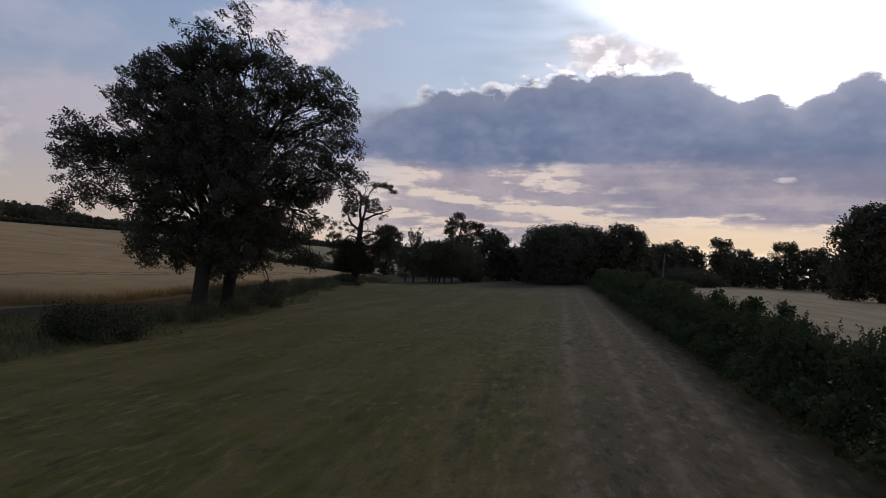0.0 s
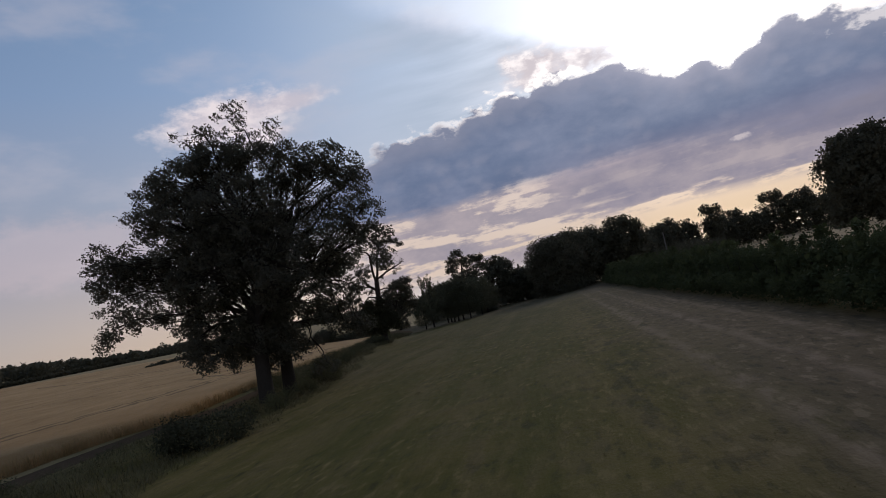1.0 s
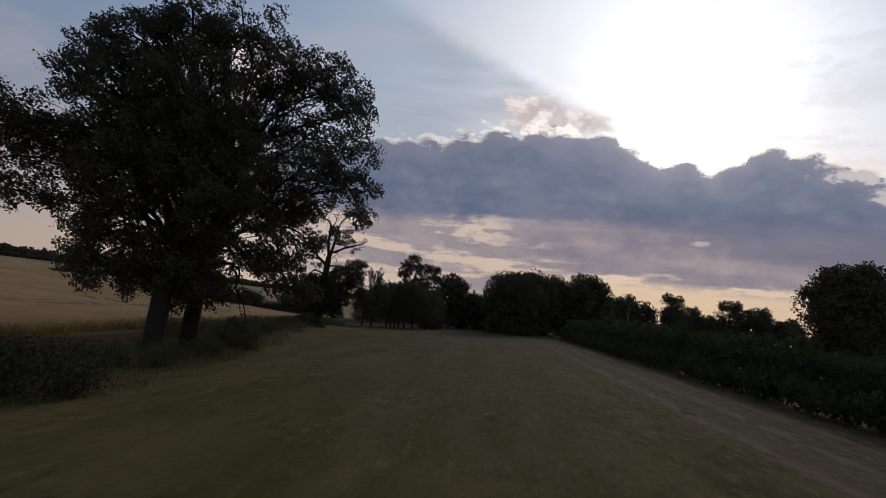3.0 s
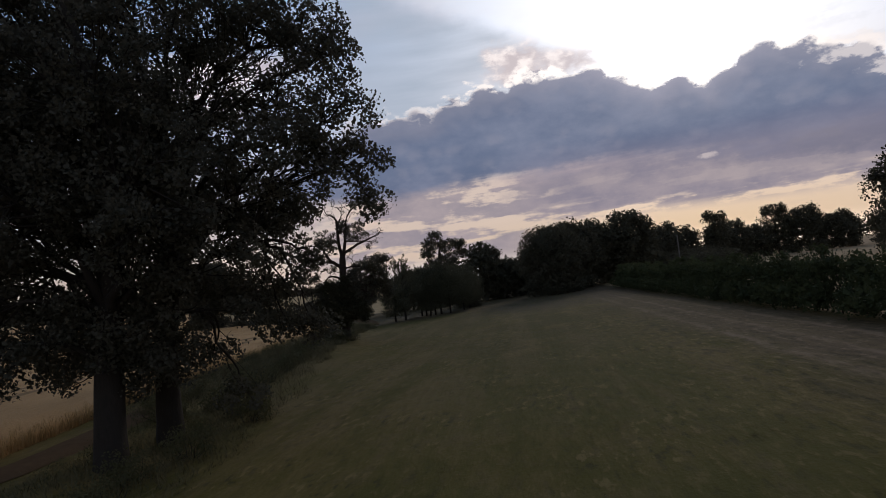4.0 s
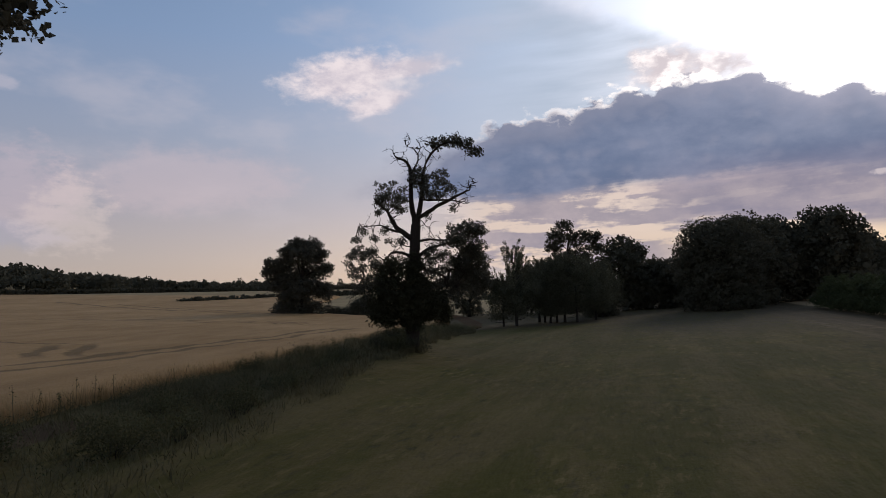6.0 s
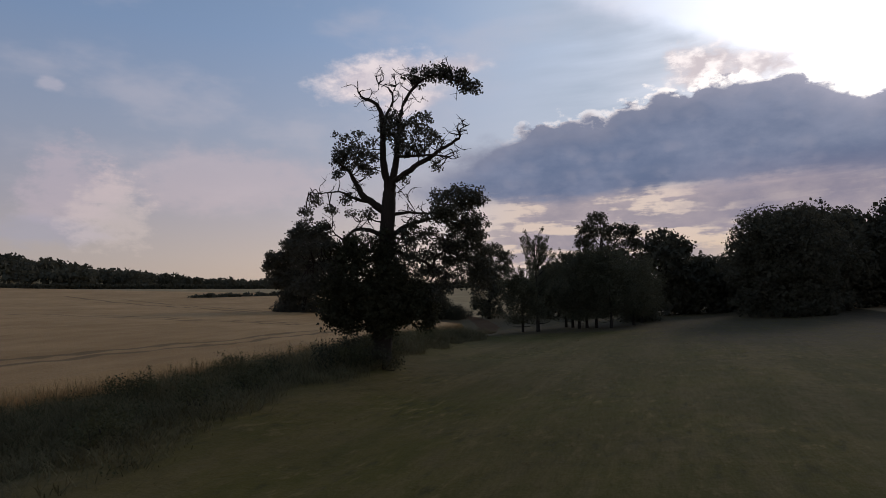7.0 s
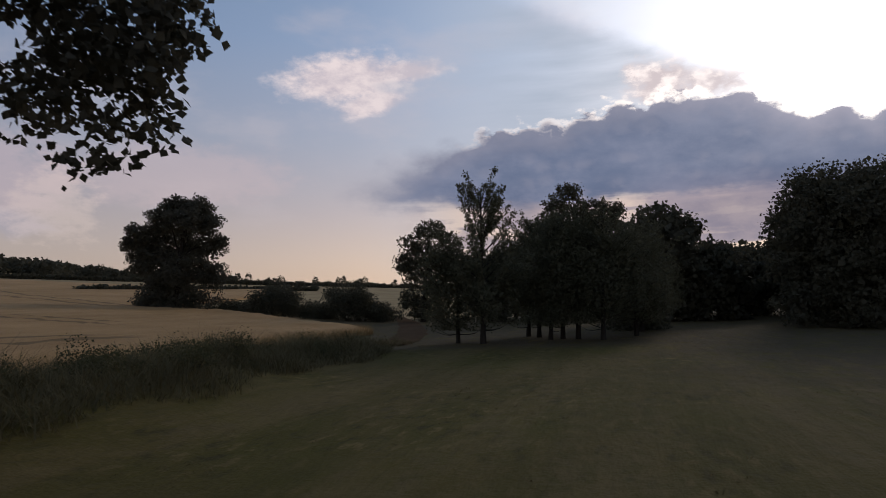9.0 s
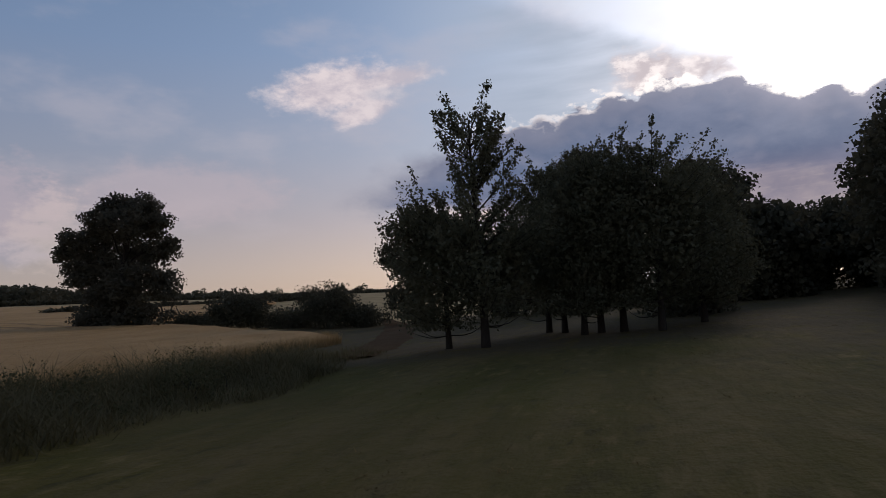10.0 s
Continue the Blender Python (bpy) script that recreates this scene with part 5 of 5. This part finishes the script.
# ---- the rough verge ----
def build_verge():
    rng = np.random.default_rng(9)

    def spots(n, y0, y1, thin=-9.0):
        y = np.where(rng.random(n) < 0.5, rng.uniform(y0, y1, n), rng.uniform(64, min(y1, 110), n))
        lo, hi = verge_x(y), np.minimum(verge_x(y) - 1.5, crop_x(y) + np.where((y > 52) & (y < 106), 0.2, 3.2))
        t = rng.uniform(0, 1, n)
        x = lo + (hi - lo) * t + rng.normal(0, 0.15, n) + 0.5 * np.sin(y * 0.8) * np.sin(y * 0.31 + 1) * (1 - t)
        patch = np.sin(y * 1.7 + x * 0.9) * np.sin(x * 2.1 - y * 0.8) + rng.normal(0, 0.45, n)
        ok = patch > thin
        return x[ok], y[ok], t[ok]

    def tall(x, y, t):
        patch = 0.5 + 0.3 * np.sin(y * 0.9 + x * 1.3) * np.sin(x * 0.8 - y * 0.35) + 0.2 * np.sin(y * 0.47 + 2 * np.sin(y * 0.19))
        return 0.12 + (0.68 - 0.34 * sstep(y, 22, 30) * (1 - sstep(y, 46, 56)) + 0.45 * sstep(y, 60, 90)) * (0.18 + 0.82 * patch) * (0.30 + 0.70 * sstep(t, 0.0, 0.45)) * (1 - 0.6 * sstep(t, 0.8, 1.0))

    x, y, t = spots(86000, 2, 116)
    c = np.stack([x, y, land(x, y) - 0.02], 1)
    v, f = blades(c, tall(x, y, t)[:, None] * rng.uniform(0.6, 1.3, (len(x), 1)), rng, 0.010, 1.1)
    tagged(new("verge_grass", mesh_from("verge_grass", v, f, GRASS_TALL)), "rank uncut grass and weeds on the verge", "grass", "", "stuff")
    # nettles and docks: upright stems with leaves all the way up
    x, y, t = spots(6500, 8, 112, 0.1)
    ok = rng.random(len(t)) < 0.25 + 0.75 * sstep(t, 0.3, 0.6)
    x, y, t = x[ok], y[ok], t[ok]
    h = tall(x, y, t) * rng.uniform(0.6, 1.3, len(x))
    foot = np.stack([x, y, land(x, y)], 1)
    lean = rng.normal(0, 0.22, (len(x), 2))
    u = rng.uniform(0.15, 1.0, (len(x), 20))
    p = foot[:, None] + np.stack([lean[:, :1] * u, lean[:, 1:] * u, h[:, None] * u], -1) + rng.normal(0, 0.06, (len(x), 20, 3))
    v, f = leaves(p.reshape(-1, 3), 0.056, rng, 0.34, 0.15)
    tagged(new("nettles", mesh_from("nettles", v, f, WEED_LEAF)), "tall nettles and docks among the verge grass", "weeds", "", "stuff")
    # tall docks and hogweed that stand above the rest
    m = 130
    y = np.concatenate([rng.uniform(48, 70, 50), rng.uniform(72, 106, m - 50)])
    t = rng.uniform(0.55, 1.0, m)
    lo, hi = verge_x(y), np.minimum(verge_x(y) - 1.5, crop_x(y) + 0.3)
    x = lo + (hi - lo) * t
    foot = np.stack([x, y, land(x, y)], 1)
    tip = foot + np.stack([rng.normal(0, 0.14, m), rng.normal(0, 0.14, m), rng.uniform(0.75, 1.35, m)], 1)
    stalks = [tube(np.stack([a, (a + b) / 2 + rng.normal(0, 0.03, 3), b]), [0.012, 0.009, 0.005], 3) for a, b in zip(foot, tip)]
    u = rng.uniform(0.45, 1.0, (m, 30, 1)) ** 0.7
    p = (foot[:, None] * (1 - u) + tip[:, None] * u).reshape(-1, 3) + rng.normal(0, 0.055, (m * 30, 3))
    v, f = leaves(p, 0.048, rng, 0.34, -0.2)
    v2, f2 = join(stalks)
    both = np.concatenate([v, v2])
    tagged(new("dock_plants", mesh_from("dock_plants", both, [f, f2 + len(v)], WEED_LEAF)), "tall ragged docks standing above the verge grass", "weeds", "", "stuff")
    k = 0
    for yy in np.arange(12, 108, 2.1):
        if abs(yy - 27) < 3.5:
            continue
        lo, hi = float(verge_x(yy)) - 0.9, float(min(verge_x(yy) - 2.0, crop_x(yy) + (0.9 if 52 < yy < 106 else 3.6)))
        x = rng.uniform(min(lo, hi), max(lo, hi))
        s = rng.uniform(0.6, 1.4)
        shrub("bramble", "low bramble and nettle clump in the verge", x, yy + rng.normal(0, 0.6), 0.9 * s, 1.2 * s, 0.95 * s, WEED_LEAF, per=28, each=40, size=0.060,
              spread=0.14, seed=200 + k, group="brambles in the verge")
        k += 1
    for q in range(14):
        yy = 86.5 + q * 1.45
        lo, hi = float(verge_x(yy)) - 0.8, float(min(verge_x(yy) - 2.0, crop_x(yy) + 0.8))
        s = rng.uniform(0.75, 1.25)
        shrub("weed_clump", "rank clump of nettles and docks beside the wheat", rng.uniform(min(lo, hi), max(lo, hi)), yy, 0.8 * s, 0.9 * s, 0.95 * s, WEED_LEAF, per=30, each=40, size=0.052,
              spread=0.13, seed=300 + q, group="weed clumps in the verge", category="weeds")
    for q, (x, yy, s) in enumerate(((-7.2, 79.7, 1.0), (-8.7, 80.2, 1.15), (-9.9, 81.0, 1.0), (-7.9, 82.6, 1.1), (-9.0, 78.2, 0.9), (-10.6, 76.6, 1.0), (-9.6, 84.6, 1.0))):
        shrub("bramble", "dark bramble clump under the dying oak", x, yy, 1.0 * s, 1.1 * s, 1.05 * s, IVY_LEAF, per=28, each=26, size=0.07,
              spread=0.14, seed=260 + q, group="brambles in the verge")
    shrub("bramble_thicket", "wide dark bramble thicket beside the oak", -13.0, 27.4, 2.1, 2.5, 1.5, IVY_LEAF, per=26, each=36, size=0.10, spread=0.2, seed=190)
    shrub("elder_bush", "small dark elder bush under the oak", -11.0, 49.5, 1.2, 1.3, 1.8, IVY_LEAF, per=30, each=30, size=0.09, spread=0.16, seed=191)


build_verge()


# ---- short grass on the field ----
def build_lawn():
    rng = np.random.default_rng(13)
    n = 7000
    y = -6 + 124 * rng.random(n)
    x = -2.5 + rng.normal(0, 6.5, n)
    clump = np.sin(x * 1.9 + np.sin(y * 0.7) * 2) * np.sin(y * 1.3 - x * 0.6) + rng.normal(0, 0.5, n)
    ok = (x > verge_x(y) - 0.3) & (x < hedge_x(y)) & (clump > -0.1)
    x, y = np.repeat(x[ok], 8) + rng.normal(0, 0.07, ok.sum() * 8), np.repeat(y[ok], 8) + rng.normal(0, 0.07, ok.sum() * 8)
    c = np.stack([x, y, land(x, y) - 0.01], 1)
    v, f = blades(c, 0.04, rng, 0.006, 2.6)
    tagged(new("mown_grass", mesh_from("mown_grass", v, f, GRASS_CUT)), "short mown grass and dry clippings", "grass", "", "stuff")


build_lawn()


# ---- woods and hedgerows on the skyline ----
def far_wood(name, label, places, size, per, seed):
    rng = np.random.default_rng(seed)
    pts = []
    for x, y, h, w in places:
        d = unit(rng.normal(size=(per, 3)))
        q = np.array([x, y, float(land(x, y)) + h * 0.5]) + d * np.array([w, w, h * 0.55]) * rng.uniform(0.6, 1, (per, 1))
        pts.append(q)
    v, f = leaves(np.concatenate(pts), size, rng, 0.8, 0.0)
    tagged(new(name, mesh_from(name, v, f, WOOD_LEAF)), label, "woods", "", "stuff")


def build_skyline():
    rng = np.random.default_rng(17)
    hill = []
    for k in range(620):
        a = rng.uniform(-66, -21)
        r = rng.uniform(410 if a < -33 else 500, 640)
        h = rng.uniform(7, 10.5) if a < -30 else rng.uniform(5, 7.5)
        hill.append((r * math.sin(radians(a)), 60 + r * math.cos(radians(a)), h, rng.uniform(4, 7)))
    far_wood("hill_wood", "dark wood along a distant hill", hill, 1.9, 70, 18)
    line = []
    for a in np.arange(-46, 2, 0.22):
        r = 620 + 30 * math.sin(a * 0.7)
        h = rng.uniform(3.5, 6.5) if rng.random() < 0.82 else rng.uniform(8, 12)
        line.append((r * math.sin(radians(a)), 60 + r * math.cos(radians(a)), h, rng.uniform(2.5, 4.5)))
    far_wood("skyline_trees", "small dark trees along the far skyline", line, 1.15, 150, 19)
    strip_ = [(-94 + 40 * q + rng.normal(0, 0.6), 220 + 60 * q, rng.uniform(0.8, 1.6), 1.3) for q in np.linspace(0, 1, 60)]
    far_wood("rough_strip", "dark strip of rough grass and scrub across the wheat", strip_, 0.7, 70, 21)
    hedge = []
    for a in np.arange(-48, -4, 0.18):
        r = 330 + 60 * math.sin((a + 30) * 0.05)
        hedge.append((r * math.sin(radians(a)), 60 + r * math.cos(radians(a)), rng.uniform(1.2, 2.2), 1.4))
    far_wood("far_hedgerow", "thin dark hedgerow across the far wheat", hedge, 0.9, 60, 20)


build_skyline()
